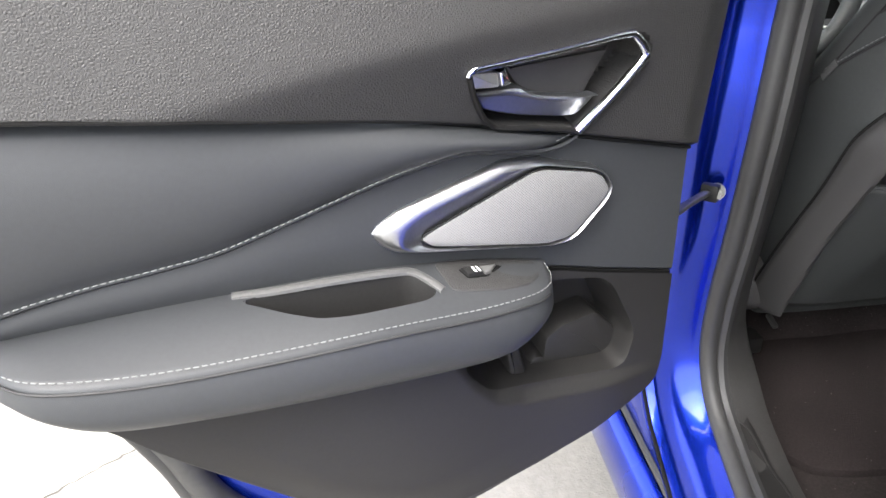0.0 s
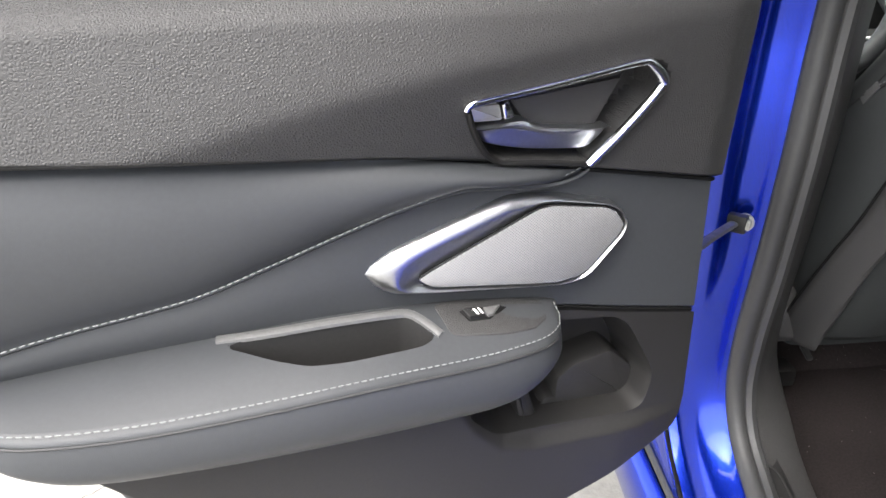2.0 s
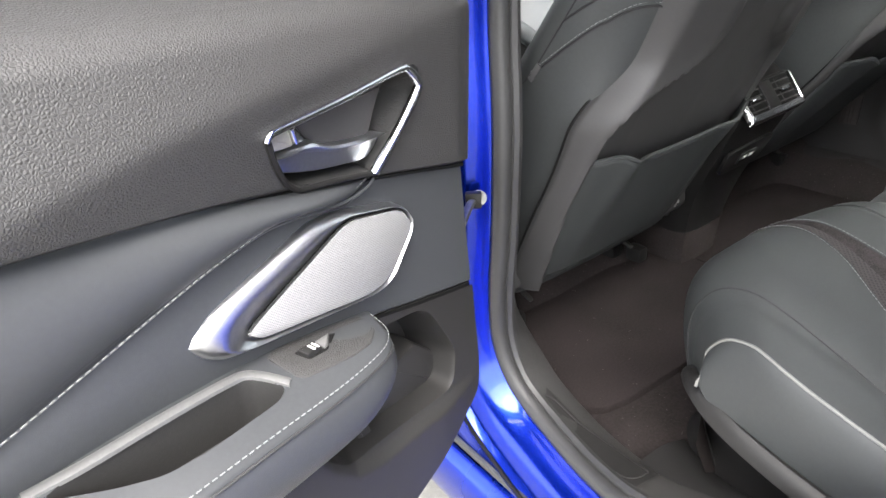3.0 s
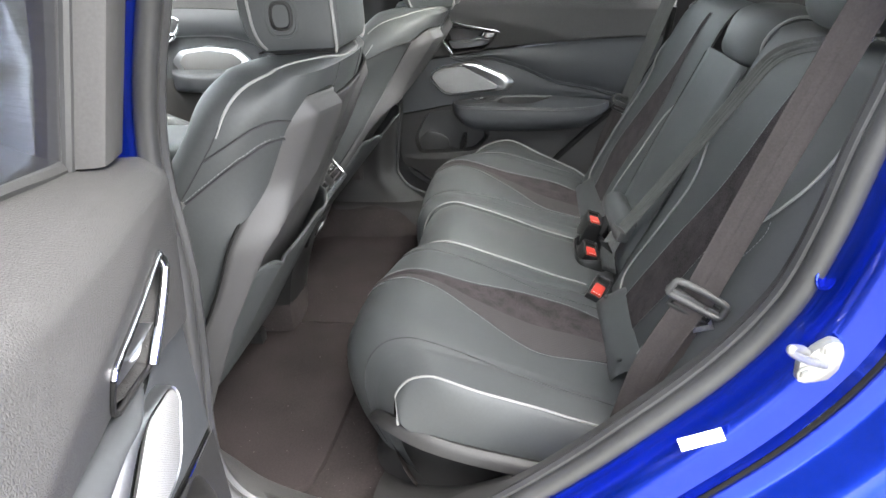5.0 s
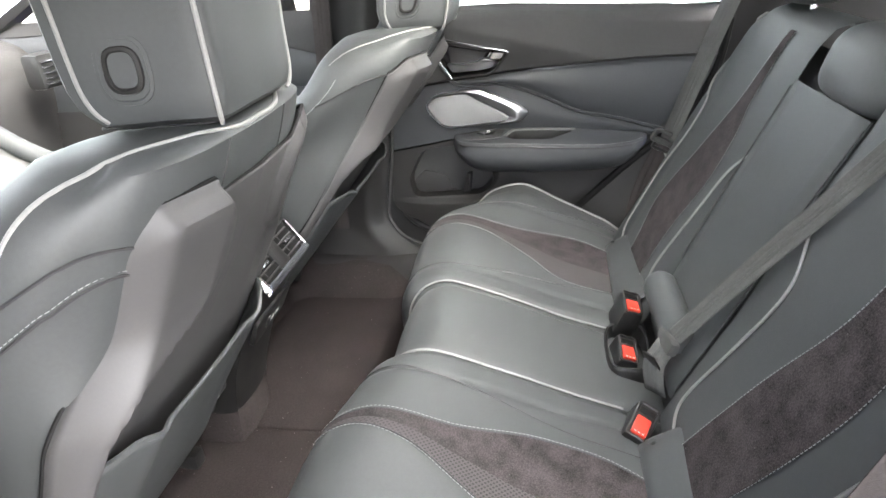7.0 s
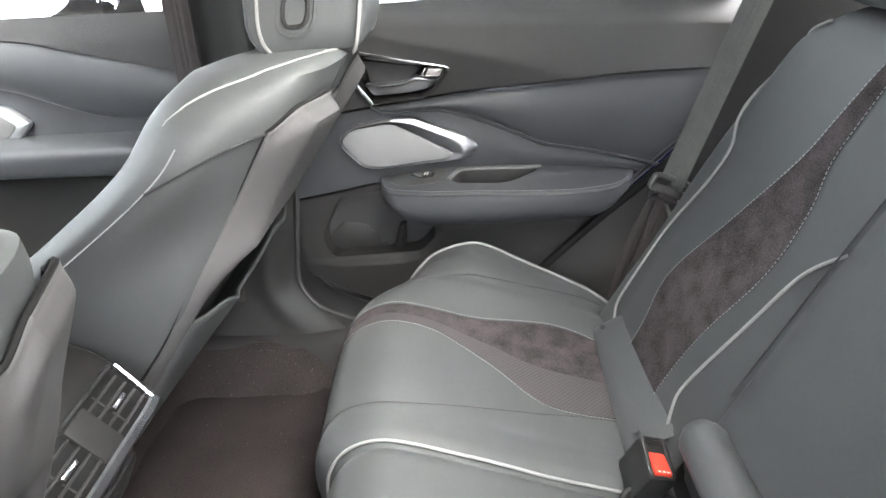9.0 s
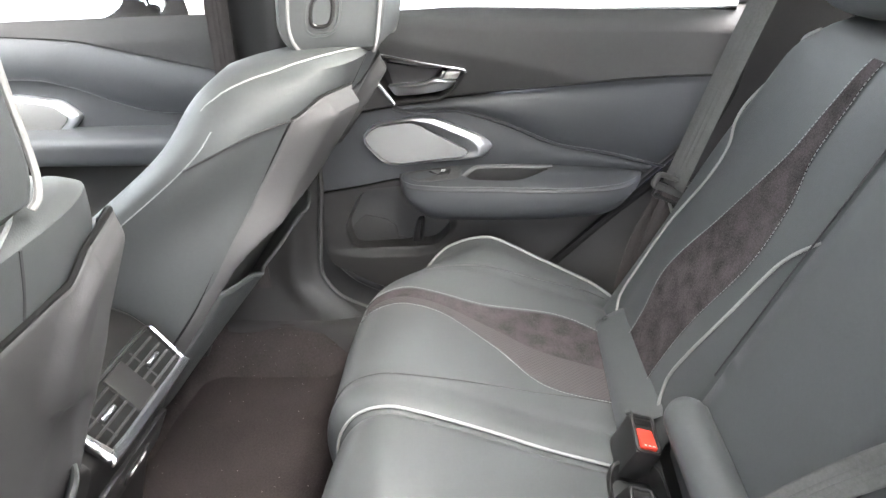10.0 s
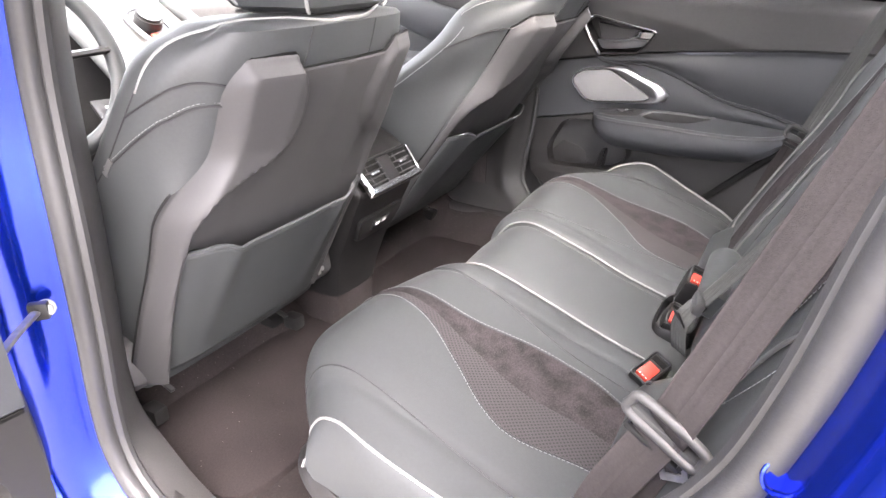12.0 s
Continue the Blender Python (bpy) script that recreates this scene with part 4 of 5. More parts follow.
part("piping", tube([cushion_at(end_at(1, CUSHION[int(s * 399), 0]) + .001, s, .002) for s in np.linspace(.10, .93, 90)], .0024, 8), piping_white, bench, "pale piping")
for g in (-.113, .113):
    part("piping", tube([cushion_at(g, s, .0040) for s in np.linspace(row_of(.035), .84, 90)], .0021, 8), piping_white, bench, "pale piping")
for g in (-.165, .175, -.485, .50):
    spread = .06 * (-1 if g < 0 else 1)
    sm = []
    for s in np.linspace(row_of(0.0), .97, 70):
        y = CUSHION[int(s * 399), 0]
        sm.append(cushion_at(g + (spread * float(ss(.42, .0, y)) if abs(g) < .3 else -.0 + .03 * (-1 if g < 0 else 1) * float(ss(.42, .0, y))), s, .0002))
    part("seam", tube(sm, .0011, 5), dark_thread, bench)

# suede insert of each outer place: x of its two edges by y
INSERTS = (
    (fn([(-.04, -.30), (.027, -.268), (.096, -.247), (.182, -.246), (.287, -.270), (.372, -.271), (.42, -.275), (.46, -.285)]),
     fn([(-.04, -.40), (.043, -.412), (.134, -.430), (.187, -.415), (.254, -.366), (.325, -.322), (.399, -.303), (.46, -.305)])),
    (fn([(-.04, .395), (-.01, .409), (.075, .432), (.147, .430), (.248, .404), (.319, .403), (.39, .404), (.46, .395)]),
     fn([(-.04, .245), (.0, .240), (.136, .240), (.225, .298), (.313, .346), (.383, .355), (.46, .352)])),
)
for inner, outer in INSERTS:
    ys = np.linspace(-.035, .455, 70)
    pick = lambda f, lift: [[cushion_at(float(inner(y) + (outer(y) - inner(y)) * k), float(row_of(y)), lift) for k in f] for y in ys]
    part("insert", sheet(pick(np.linspace(0, .58, 14), .0012)), suede, bench, "dark brown-grey suede insert")
    cells = [[(y, float(inner(y) + (outer(y) - inner(y)) * k)) for k in np.linspace(.58, 1, 10)] for y in ys]
    part("perforated_insert", sheet(pick(np.linspace(.58, 1, 10), .0012), flat=cells), perforated, bench, "perforated suede band")
    for f, off in ((inner, -.003), (outer, .003)):
        side = 1 if f(.1) > (inner(.1) + outer(.1)) / 2 else -1
        st = [cushion_at(float(f(y)) + side * .0035, float(row_of(y)), .0022) for y in np.linspace(-.03, .462, 120)]
        part("stitching", dashes(st), thread, bench, "pale stitching")
        part("seam", tube([cushion_at(float(f(y)), float(row_of(y)), .0012) for y in np.linspace(-.03, .46, 80)], .0012, 5), dark_thread, bench)

# plastic base under the outer end of the cushion
LIP = cr([(-.592, -.10, .452), (-.600, .05, .498), (-.603, .17, .524), (-.601, .26, .542), (-.592, .325, .556), (-.570, .372, .562), (-.535, .405, .550), (-.495, .428, .520), (-.45, .440, .48), (-.40, .444, .45)], 70)
FOOT = cr([(-.575, -.10, .40), (-.566, .05, .39), (-.556, .17, .385), (-.546, .27, .38), (-.532, .335, .378), (-.510, .392, .376), (-.480, .425, .375), (-.45, .440, .375), (-.42, .444, .375), (-.38, .446, .375)], 70)
rows = []
for a, b in zip(LIP, FOOT):
    a, b = Vector(a), Vector(b)
    inn = Vector((-.40 - a.x, .12 - a.y, 0)).normalized()
    rows.append([a + inn * i + Vector((0, 0, h)) for i, h in ((.034, -.030), (.026, -.010), (.018, -.002), (.010, .001), (.003, -.002), (-.003, -.009), (-.006, -.020))] +
                [a.lerp(b, k) + inn * (.030 * math.sin(math.pi * k) ** .8 - .006 * (1 - k)) for k in np.linspace(.22, 1, 14)])
part("end_cover", sheet(rows), plastic, bench, "satin plastic base at the bench end")
part("end_cover", sheet([[(.56, y, z0 + .16 * v) for y in np.linspace(-.05, .43, 10)] for v in np.linspace(0, 1, 4) for z0 in (.38,)]), smooth_plastic, bench)
part("base", sheet([[(x, .445 - .05 * v - .085 * float(ss(.40, .58, abs(x))), .45 - .10 * v) for x in np.linspace(-.56, .56, 24)] for v in np.linspace(0, 1, 5)]), carpet, bench, "dark carpet below the cushion")

# backrest
LEAN_BACK = .44


BACK_EDGE = fn([(.55, .525), (.62, .520), (.78, .508), (.94, .496), (1.045, .474), (1.085, .445), (1.11, .41)])


def back_at(x, z, lift=0.0):
    """A point of the backrest's skin at height z."""
    y = -.045 - LEAN_BACK * (z - .62)
    ax = abs(x)
    h = lift + .014 * math.sin(math.pi * min(1, max(0, (ax - .125) / .44))) ** .6
    h += .020 * float(ss(.44, .53, ax)) * float(ss(1.06, .9, z)) - (.05 * float(ss(.545, .62, ax)) if x < 0 else .085 * float(ss(-.030, .006, ax - float(BACK_EDGE(z)))) ** 1.5)
    h -= .004 * noise.noise((x * 6, z * 6, 8.0))
    h -= .10 * max(0, z - 1.045) ** 1.0 * float(ss(1.04, 1.12, z)) * 1.6
    return Vector((x, y + h * .915, z + h * .40))


def roll_top(xs, z1=1.105):
    """Rows up the backrest and over its top; far-side rows follow its tapering outer edge."""
    across = lambda z: xs if xs[0] < 0 else .128 + (xs - .128) * (float(BACK_EDGE(z)) + .006 - .128) / (xs[-1] - .128)
    rows = [[back_at(x, z) for x in across(z)] for z in np.linspace(.575, z1, 54)]
    last = rows[-1]
    for k in np.linspace(.2, 1, 8):
        rows.append([p + Vector((0, -.10 * k, .018 * math.sin(math.pi * k) - .02 * k)) for p in last])
    return rows


part("backrest", sheet(roll_top(np.linspace(-.60, -.128, 54))), leather, bench, "near backrest section of dark leather")
part("backrest", sheet(roll_top(np.linspace(.128, .60, 54))), leather, bench, "far backrest section of dark leather")
rows = []
for z in np.linspace(.60, 1.03, 44):
    rows.append([back_at(x, z, (.009 if abs(x) < .118 else .003) - .010 * float(ss(.62, .60, z))) for x in (-.128, -.124, -.120, -.112, -.09, -.06, -.03, 0, .03, .06, .09, .112, .120, .124, .128)])
part("folding_armrest", sheet(rows), leather, bench, "folded middle armrest of dark leather")
# added dark backing; blocks the light through the gap beside the armrest
part("back_filler", sheet([[back_at(x, z, -.022) for x in np.linspace(-.17, .17, 10)] for z in np.linspace(.56, 1.08, 12)]), dark_plastic, bench, "black sheet added behind the folded armrest to close a gap")
part("armrest_gap", tube([back_at(.126, z, .006) for z in np.linspace(.72, 1.02, 30)], .0012, 6), dark_thread, bench)
part("armrest_gap", tube([back_at(-.126, z, .006) for z in np.linspace(.72, 1.02, 30)], .0012, 6), dark_thread, bench)
roll = tube([(x, -.048 + .004 * math.sin(9 * x), .682) for x in np.linspace(.108, -.085, 24)], lambda t: .029 * min(1, .50 + 7 * min(t, 1 - t)) ** .5, 20)
part("armrest_roll", roll, leather, bench, "rolled leather pad at the foot of the middle armrest")
BACK_LINES = (
    ("piping", [(.600, .455), (.622, .471), (.672, .473), (.769, .468), (.871, .438), (.915, .438), (.948, .462), (1.00, .466), (1.06, .452), (1.095, .40)]),
    ("piping", [(.610, .176), (.634, .193), (.668, .200), (.771, .178), (.849, .160), (.881, .146), (.911, .122)]),
    ("piping", [(.600, -.205), (.635, -.166), (.75, -.193), (.82, -.214), (.864, -.210), (.905, -.176)]),
    ("piping", [(.590, -.437), (.626, -.430), (.696, -.459), (.80, -.492), (.874, -.516), (.923, -.545), (.976, -.556), (1.05, -.55)]),
)
for nm, pts in BACK_LINES:
    part(nm, tube([back_at(x, z, .0025) for z, x in cr(pts, 60)], .0022, 8), piping_white, bench, "pale piping")
BACK_INSERTS = (
    (fn([(.59, .368), (.653, .369), (.731, .383), (.848, .326), (.951, .277), (1.019, .262), (1.09, .246)]), fn([(.59, .244), (.657, .241), (.735, .230), (.841, .202), (.918, .206), (.974, .226), (1.045, .225), (1.09, .222)])),
    (fn([(.59, -.231), (.754, -.285), (.879, -.339), (.998, -.356), (1.09, -.378)]), fn([(.59, -.352), (.62, -.362), (.769, -.413), (.853, -.431), (.95, -.425), (1.09, -.40)])),
)
for a, b in BACK_INSERTS:
    zs = np.linspace(.60, 1.085, 60)
    part("insert", sheet([[back_at(float(a(z) + (b(z) - a(z)) * k), z, .0013) for k in np.linspace(0, 1, 16)] for z in zs]), suede, bench, "dark suede insert")
    for f in (a, b):
        part("stitching", dashes([back_at(float(f(z)), z, .0024) for z in np.linspace(.60, 1.085, 120)]), thread, bench, "pale stitching")
part("stitching", dashes([back_at(x, z, .003) for z, x in cr([(.74, -.50), (.80, -.523), (.86, -.545), (.89, -.55), (.905, -.545)], 40)]), thread, bench, "pale stitching")

# covers over the child-seat anchors
for x0, x1 in ((.165, .455), (-.455, -.198)):
    rows = []
    for x in np.linspace(x0, x1, 26):
        e = min(1, min(x - x0, x1 - x) / .012)
        rows.append([(x, y, z) for y, z in cr([(.020, .556), (.020, .573 + .003 * e), (.009, .588 + .007 * e), (-.018, .606 + .008 * e), (-.046, .622 + .005 * e), (-.060, .616), (-.06, .59)], 16)])
    flap = part("anchor_flap", sheet(rows), leather, bench, "padded leather flap over the anchor")
    for xx in (x0 + .022, x1 - .022):
        part("snap", disc((xx, .004, .6055), (0, .42, .9), .0055, .004, 14, .0015), leather, flap)


def pillow(cx, cy, cz, w, d, h, lean=0.0, power=3.2):
    """A soft rounded block."""
    bm = bmesh.new()
    rows = []
    for i in range(25):
        b = -math.pi / 2 + math.pi * i / 24
        row = []
        for j in range(36):
            a = 2 * math.pi * j / 36
            e = 2 / power
            f = lambda v: math.copysign(abs(v) ** e, v)
            z = h / 2 * f(math.sin(b))
            row.append((cx + w / 2 * f(math.cos(b)) * f(math.cos(a)), cy + d / 2 * f(math.cos(b)) * f(math.sin(a)) - lean * z, cz + z))
        rows.append(row)
    return sheet(rows, True, bm)


mid_rest = part("headrest", pillow(-.026, -.285, 1.075, .235, .125, .105, .3, 3.4), leather, bench, "low middle headrest of dark leather with pale piping")
ring_m = [(-.026 - .108, -.285 + .046 * math.cos(k) - .012 * math.sin(k), 1.075 + .043 * math.sin(k)) for k in np.linspace(0, 2 * math.pi, 40, endpoint=False)]
part("piping", tube(ring_m, .0026, 8, closed=True), piping_white, mid_rest)
for cx in (-.345, .345):
    hr = part("headrest", pillow(cx, -.30, 1.215, .25, .11, .19, .15, 3.4), leather, bench, "outer headrest of dark leather with pale piping")
    for sx in (-1, 1):
        part("piping", tube([(cx + sx * .100, -.30 + .052 * math.cos(k) - .15 * .085 * math.sin(k), 1.215 + .088 * math.sin(k)) for k in np.linspace(-1.2, 1.2, 30)], .0026, 8), piping_white, hr)
    part("post", tube([(cx - .05, -.28, 1.07), (cx - .05, -.29, 1.14)], .006, 8), chrome, hr)

# ---- seat belts ----
def ribbon(path, width, across, t=.0012):
    """Woven webbing with a ridged weave along it."""
    p = even(path, .012)
    a = Vector(across).normalized()
    rows = []
    for i, q in enumerate(p):
        q = Vector(q)
        run = (Vector(p[min(i + 1, len(p) - 1)]) - Vector(p[max(i - 1, 0)])).normalized()
        n = run.cross(a).normalized()
        rows.append([q + a * width * k + n * h for k, h in ((-.5, 0), (-.47, .0005), (-.40, .0005), (-.38, .0001), (-.22, .0003), (-.19, -.0001), (-.16, .0003), (-.02, .0003), (0, -.0001), (.02, .0003), (.16, .0003), (.19, -.0001), (.22, .0003), (.38, .0001), (.40, .0005), (.47, .0005), (.5, 0))])
    return sheet(rows)


def outer_belt(sgn, mid, low, high, label):
    belt = thing("seat_belt", low, label, "seat belt", "outer rear seat belts")
    across = (.85, .50, .15) if sgn > 0 else (.47, .85, .28)
    # the far belt's upper run takes the lightened copy
    cloth = webbing_lit if sgn > 0 else webbing
    wide = .050 if sgn > 0 else .043
    part("webbing", ribbon(cr([high, (Vector(high).lerp(Vector(mid), .5) + Vector((0, .004, 0))), mid], 40), wide, across), cloth, belt, "dark brown-grey woven webbing", thick=.0014)
    part("webbing", ribbon(cr([Vector(mid) + Vector((0, .003, 0)), Vector(mid).lerp(Vector(low), .5) + Vector((0, .012, 0)), low], 24), wide, (-.3 * sgn, .9, .35)), webbing, belt, thick=.0014)
    part("webbing", ribbon(cr([Vector(mid) + Vector((-.006 * sgn, -.004, 0)), Vector(mid).lerp(Vector(low), .5) + Vector((-.01 * sgn, -.008, 0)), Vector(low) + Vector((0, -.02, 0))], 24), .045, (-.2 * sgn, .9, .3)), webbing, belt, thick=.0014)
    m = Matrix.Translation(mid) @ Matrix.Rotation(radians(12 * sgn), 4, "Z")
    lean = m @ Matrix.Rotation(radians(25), 4, "X")
    rim = [lean @ Vector((-.002, y, z)) for y, z in even(cr([(-.038, .006), (-.034, .014), (0, .016), (.034, .014), (.038, .006), (.036, -.008), (.0, -.009), (-.036, -.008)], 60, True), .004)]
    part("tongue", tube(rim, .0050, 10, closed=True), rubber_grey, belt, "dark grey plastic tongue housing")
    for dz, hh, mm in ((-.006, .013, rubber_grey), (-.024, .007, dark_plastic)):
        bar = box(.012, .072 if dz > -.01 else .060, hh, (-.003 * sgn, 0, dz), (0, 0, 0), .003)
        bmesh.ops.transform(bar, matrix=lean, verts=bar.verts)
        part("tongue_bar", bar, mm, belt)
    for yy in (-.029, .029):
        bar = box(.008, .005, .024, (-.002 * sgn, yy, -.014), (0, 0, 0), .002)
        bmesh.ops.transform(bar, matrix=lean, verts=bar.verts)
        part("tongue_bar", bar, dark_plastic, belt)
    pl = bmesh.new()
    for s in (-1, 1):
        box(.0025, .006, .040, (0, s * .011, -.030), (0, 0, 0), .001, pl)
    box(.0025, .028, .008, (0, 0, -.048), (0, 0, 0), .001, pl)
    bmesh.ops.transform(pl, matrix=m @ Matrix.Rotation(radians(-22), 4, "X") @ Matrix.Translation((-.004 * sgn, .004, 0)), verts=pl.verts)
    part("tongue_plate", pl, steel, belt, "bright steel tongue plate")
    return belt


outer_belt(1, (.548, -.117, .810), (.566, -.052, .575), (.585, -.315, 1.36), "dark seat belt hanging beside the far seat")
outer_belt(-1, (-.563, -.066, .803), (-.558, .012, .575), (-.564, -.274, 1.40), "dark seat belt hanging beside the near seat")
mid_belt = thing("seat_belt", (-.10, -.03, .62), "dark seat belt lying across the middle backrest", "seat belt")
part("webbing", ribbon(cr([(-.086, -.034, .685), (-.127, -.100, .81), (-.191, -.157, .94), (-.230, -.193, 1.022), (-.256, -.213, 1.068), (-.318, -.225, 1.097), (-.35, -.28, 1.11)], 40), .029, (.80, .30, .52)), webbing_lit, mid_belt, "grey woven webbing", thick=.0014)
part("webbing", ribbon(cr([(-.086, -.032, .685), (-.100, -.010, .65), (-.105, -.016, .60)], 16), .036, (.6, .7, 0)), webbing_lit, mid_belt, thick=.0014)
part("slider", box(.056, .016, .022, (-.088, -.030, .686), (20, 0, 8), .006), rubber_grey, mid_belt, "black plastic slider")
part("tongue_plate", box(.026, .003, .045, (-.098, -.010, .650), (-25, 10, 30), .001), dark_plastic, mid_belt)


def buckle(at, turn, label):
    b = thing("belt_buckle", at, label, "belt buckle", "red-button belt buckles")
    m = pose(*at, *turn)
    body = box(.038, .062, .064, (0, 0, -.022), (0, 0, 0), .007)
    bmesh.ops.transform(body, matrix=m, verts=body.verts)
    part("housing", body, dark_plastic, b, "black plastic housing")
    rim = tube([m @ Vector((x, y, .0105)) for x, y in even(cr([(-.0145, -.026), (-.0150, 0), (-.0145, .026), (0, .0275), (.0145, .026), (.0150, 0), (.0145, -.026), (0, -.0275)], 60, True), .003)], .0026, 6, closed=True)
    part("rim", rim, dark_plastic, b)
    btn = box(.023, .034, .008, (0, .008, .0090), (10, 0, 0), .0025)
    bmesh.ops.transform(btn, matrix=m, verts=btn.verts)
    part("button", btn, red, b, "red release button")
    slot = box(.024, .009, .004, (0, -.0175, .0090), (0, 0, 0), .001)
    bmesh.ops.transform(slot, matrix=m, verts=slot.verts)
    part("slot", slot, gap_black, b)
    for k in (-.006, .0, .006):
        mk = box(.0032, .0014, .0006, (k, .0215, .0155), (10, 0, 0))
        bmesh.ops.transform(mk, matrix=m, verts=mk.verts)
        part("print", mk, white, b)


buckle((.116, .000, .622), (-12, -18, 95), "upright black buckle with red button by the far seat")
buckle((.028, .014, .580), (-15, -20, 95), "black buckle with red button sunk in the cushion gap")
buckle((-.168, .012, .590), (-20, -22, 70), "tilted black buckle with red button by the near seat")
well_cup = thing("buckle_recess", (.03, .0, .56), "black plastic recess for the middle buckles", "recess")
rows = []
for k, dz in ((1.12, -.03), (1.12, -.004), (1.06, .001), (.98, .0), (.94, -.006), (.90, -.03)):
    rows.append([(.040 + .062 * k * math.copysign(abs(math.cos(t)) ** .5, math.cos(t)), .010 + .034 * k * math.copysign(abs(math.sin(t)) ** .5, math.sin(t)), .588 + dz + .06 * .062 * math.cos(t)) for t in np.linspace(0, 2 * math.pi, 48, endpoint=False)])
part("rim", sheet(rows, True), smooth_plastic, well_cup)

# ---- front seats ----
def front_seat(cx, dy, label, bol=0.0, lean=0.0, drop=0.0):
    """A front seat about x = cx; its back slopes from the cushion up to the headrest."""
    seat = thing("front_seat", (cx, .95 + dy, .36), label, "car seat", "front seats")
    REAR = fn([(.45, .775), (.551, .728), (.70, .650), (.782, .605), (.90, .545), (1.035, .474), (1.10, .448), (1.15, .435)])
    rear = lambda z: float(REAR(z)) + dy
    HALF = fn([(.46, .215), (.55, .225), (.70, .245), (.85, .255), (.95, .255), (1.02, .248), (1.06, .235), (1.085, .212), (1.10, .178)])
    narrow = .93 if bol else 1.0
    SHELL = fn([(z, w * narrow) for z, w in ((.46, .208), (.55, .214), (.64, .220), (.74, .223), (.80, .223), (.85, .222), (.88, .217), (.91, .207), (.935, .199), (.97, .194), (1.015, .195), (1.045, .195), (1.07, .190), (1.12, .170))])
    EDGE = fn([(.46, .15), (.60, .175), (.70, .182), (.826, .178), (.89, .150), (.936, .126), (1.02, .108), (1.07, .106), (1.10, .095)])
    rows = []
    for z in np.concatenate([np.linspace(.505, 1.05, 52), np.linspace(1.055, 1.098, 10)]):
        hb, hs, be = float(HALF(z)), float(SHELL(z)), float(EDGE(z)) + bol * (.4 + .7 * float(ss(1.03, .90, z)))
        crown = .026 * float(ss(.75, 1.05, z))
        side = [(0, 0), (hs * .6, .002 + crown * .2), (hs * .92, .008 + crown * .7), (hs + (hb - hs) * .35, .026 + crown), (hb - .010, be * .70), (hb, be), (hb - .003, be + .030), (hb - .030, be + .055), (hb - .085, be + .035), (hb * .3, be * .55 + .055), (0, be * .55 + .05)]
        half = cr(side, 40)
        full = [(a, b) for a, b in half] + [(-a, b) for a, b in half[::-1][1:-1]]
        rows.append([(cx + a, rear(z) + b, z) for a, b in full])
    base = rows[-1]
    for k in (.3, .6, .85, 1.0):
        shrink = math.cos(k * math.pi / 2) ** .5 if k < 1 else 0.02
        my = rear(1.10) + .06
        rows.append([(cx + (x - cx) * shrink, my + (y - my) * shrink, z + .012 * math.sin(k * math.pi / 2)) for x, y, z in base])
    skin = sheet(rows, True)
    tree = mathutils.bvhtree.BVHTree.FromBMesh(skin)
    mid = Vector((cx, rear(1.0) + .06, 1.0))

    def on_skin(p, lift):
        """The nearest place on the leather, lifted off it a little."""
        hit, normal = tree.find_nearest(Vector(p))[:2]
        if normal.dot(hit - mid) < 0:
            normal = -normal
        return hit + normal * lift
    back = part("backrest", skin, leather, seat, "dark leather backrest")
    half_line = [(0, .446, 1.106), (.045, .452, 1.104), (.115, .486, 1.103), (.165, .521, 1.098), (.198, .545, 1.087), (.226, .564, 1.068), (.244, .582, 1.030)]
    if cx > 0:
        half_line = [(0, .446, 1.106), (.045, .452, 1.106), (.115, .486, 1.106), (.165, .53, 1.103), (.198, .57, 1.098), (.226, .60, 1.090), (.244, .62, 1.080)]
    line = [(-x, y, z) for x, y, z in half_line[::-1]] + half_line[1:]
    part("piping", tube(even([on_skin(p, .0012) for p in cr([(cx + x, y + dy, z) for x, y, z in line], 160)], .006), lambda t: (.0024 if cx < 0 else .0017) - .0008 * float(ss(.10, .0, min(t, 1 - t))), 8), piping_white, back, "pale piping")
    for sgn in (-1, 1):
        side_line = [(cx + sgn * (float(HALF(z)) + .0006), rear(z) + float(EDGE(z)) + bol * (.4 + .7 * float(ss(1.03, .90, z))), z) for z in np.linspace(1.045, .70, 40)]
        part("seam", tube(side_line, .0010, 6), thread if cx > 0 else dark_thread, back)
        for z0, z1, bright in ((1.036, 1.000, False), (1.010, .925, True)):
            arc = []
            for t in np.linspace(0, 1, 30):
                z = z0 + (z1 - z0) * t ** 1.6 + .014 * math.sin(t * math.pi)
                hb, hs, be = float(HALF(z)), float(SHELL(z)), float(EDGE(z)) + bol * (.4 + .7 * float(ss(1.03, .90, z)))
                crown = .026 * float(ss(.75, 1.05, z))
                pts = cr([(hs * .92, .008 + crown * .7), (hs + (hb - hs) * .35, .026 + crown), (hb - .010, be * .70), (hb, be)], 31)
                a, b = pts[int(round(t * 30))]
                arc.append((cx + sgn * (a + .0012), rear(z) + b - .001, z))
            if bright and cx < 0:
                part("stitching", dashes([Vector(p) + Vector((sgn * .001, -.0005, .0045)) for p in arc]), thread, back, "pale stitching")
            if not (bright and cx > 0):
                part("seam", tube(arc, .0016, 5), dark_thread, back)

    for sgn in (-1, 1):
        part("seam", tube([on_skin((cx + sgn * (.068 + .004 * k), rear(1.09 - .05 * k) - .01, 1.094 - .050 * k), .0004) for k in np.linspace(0, 1, 12)], .0012, 5), dark_thread, back)

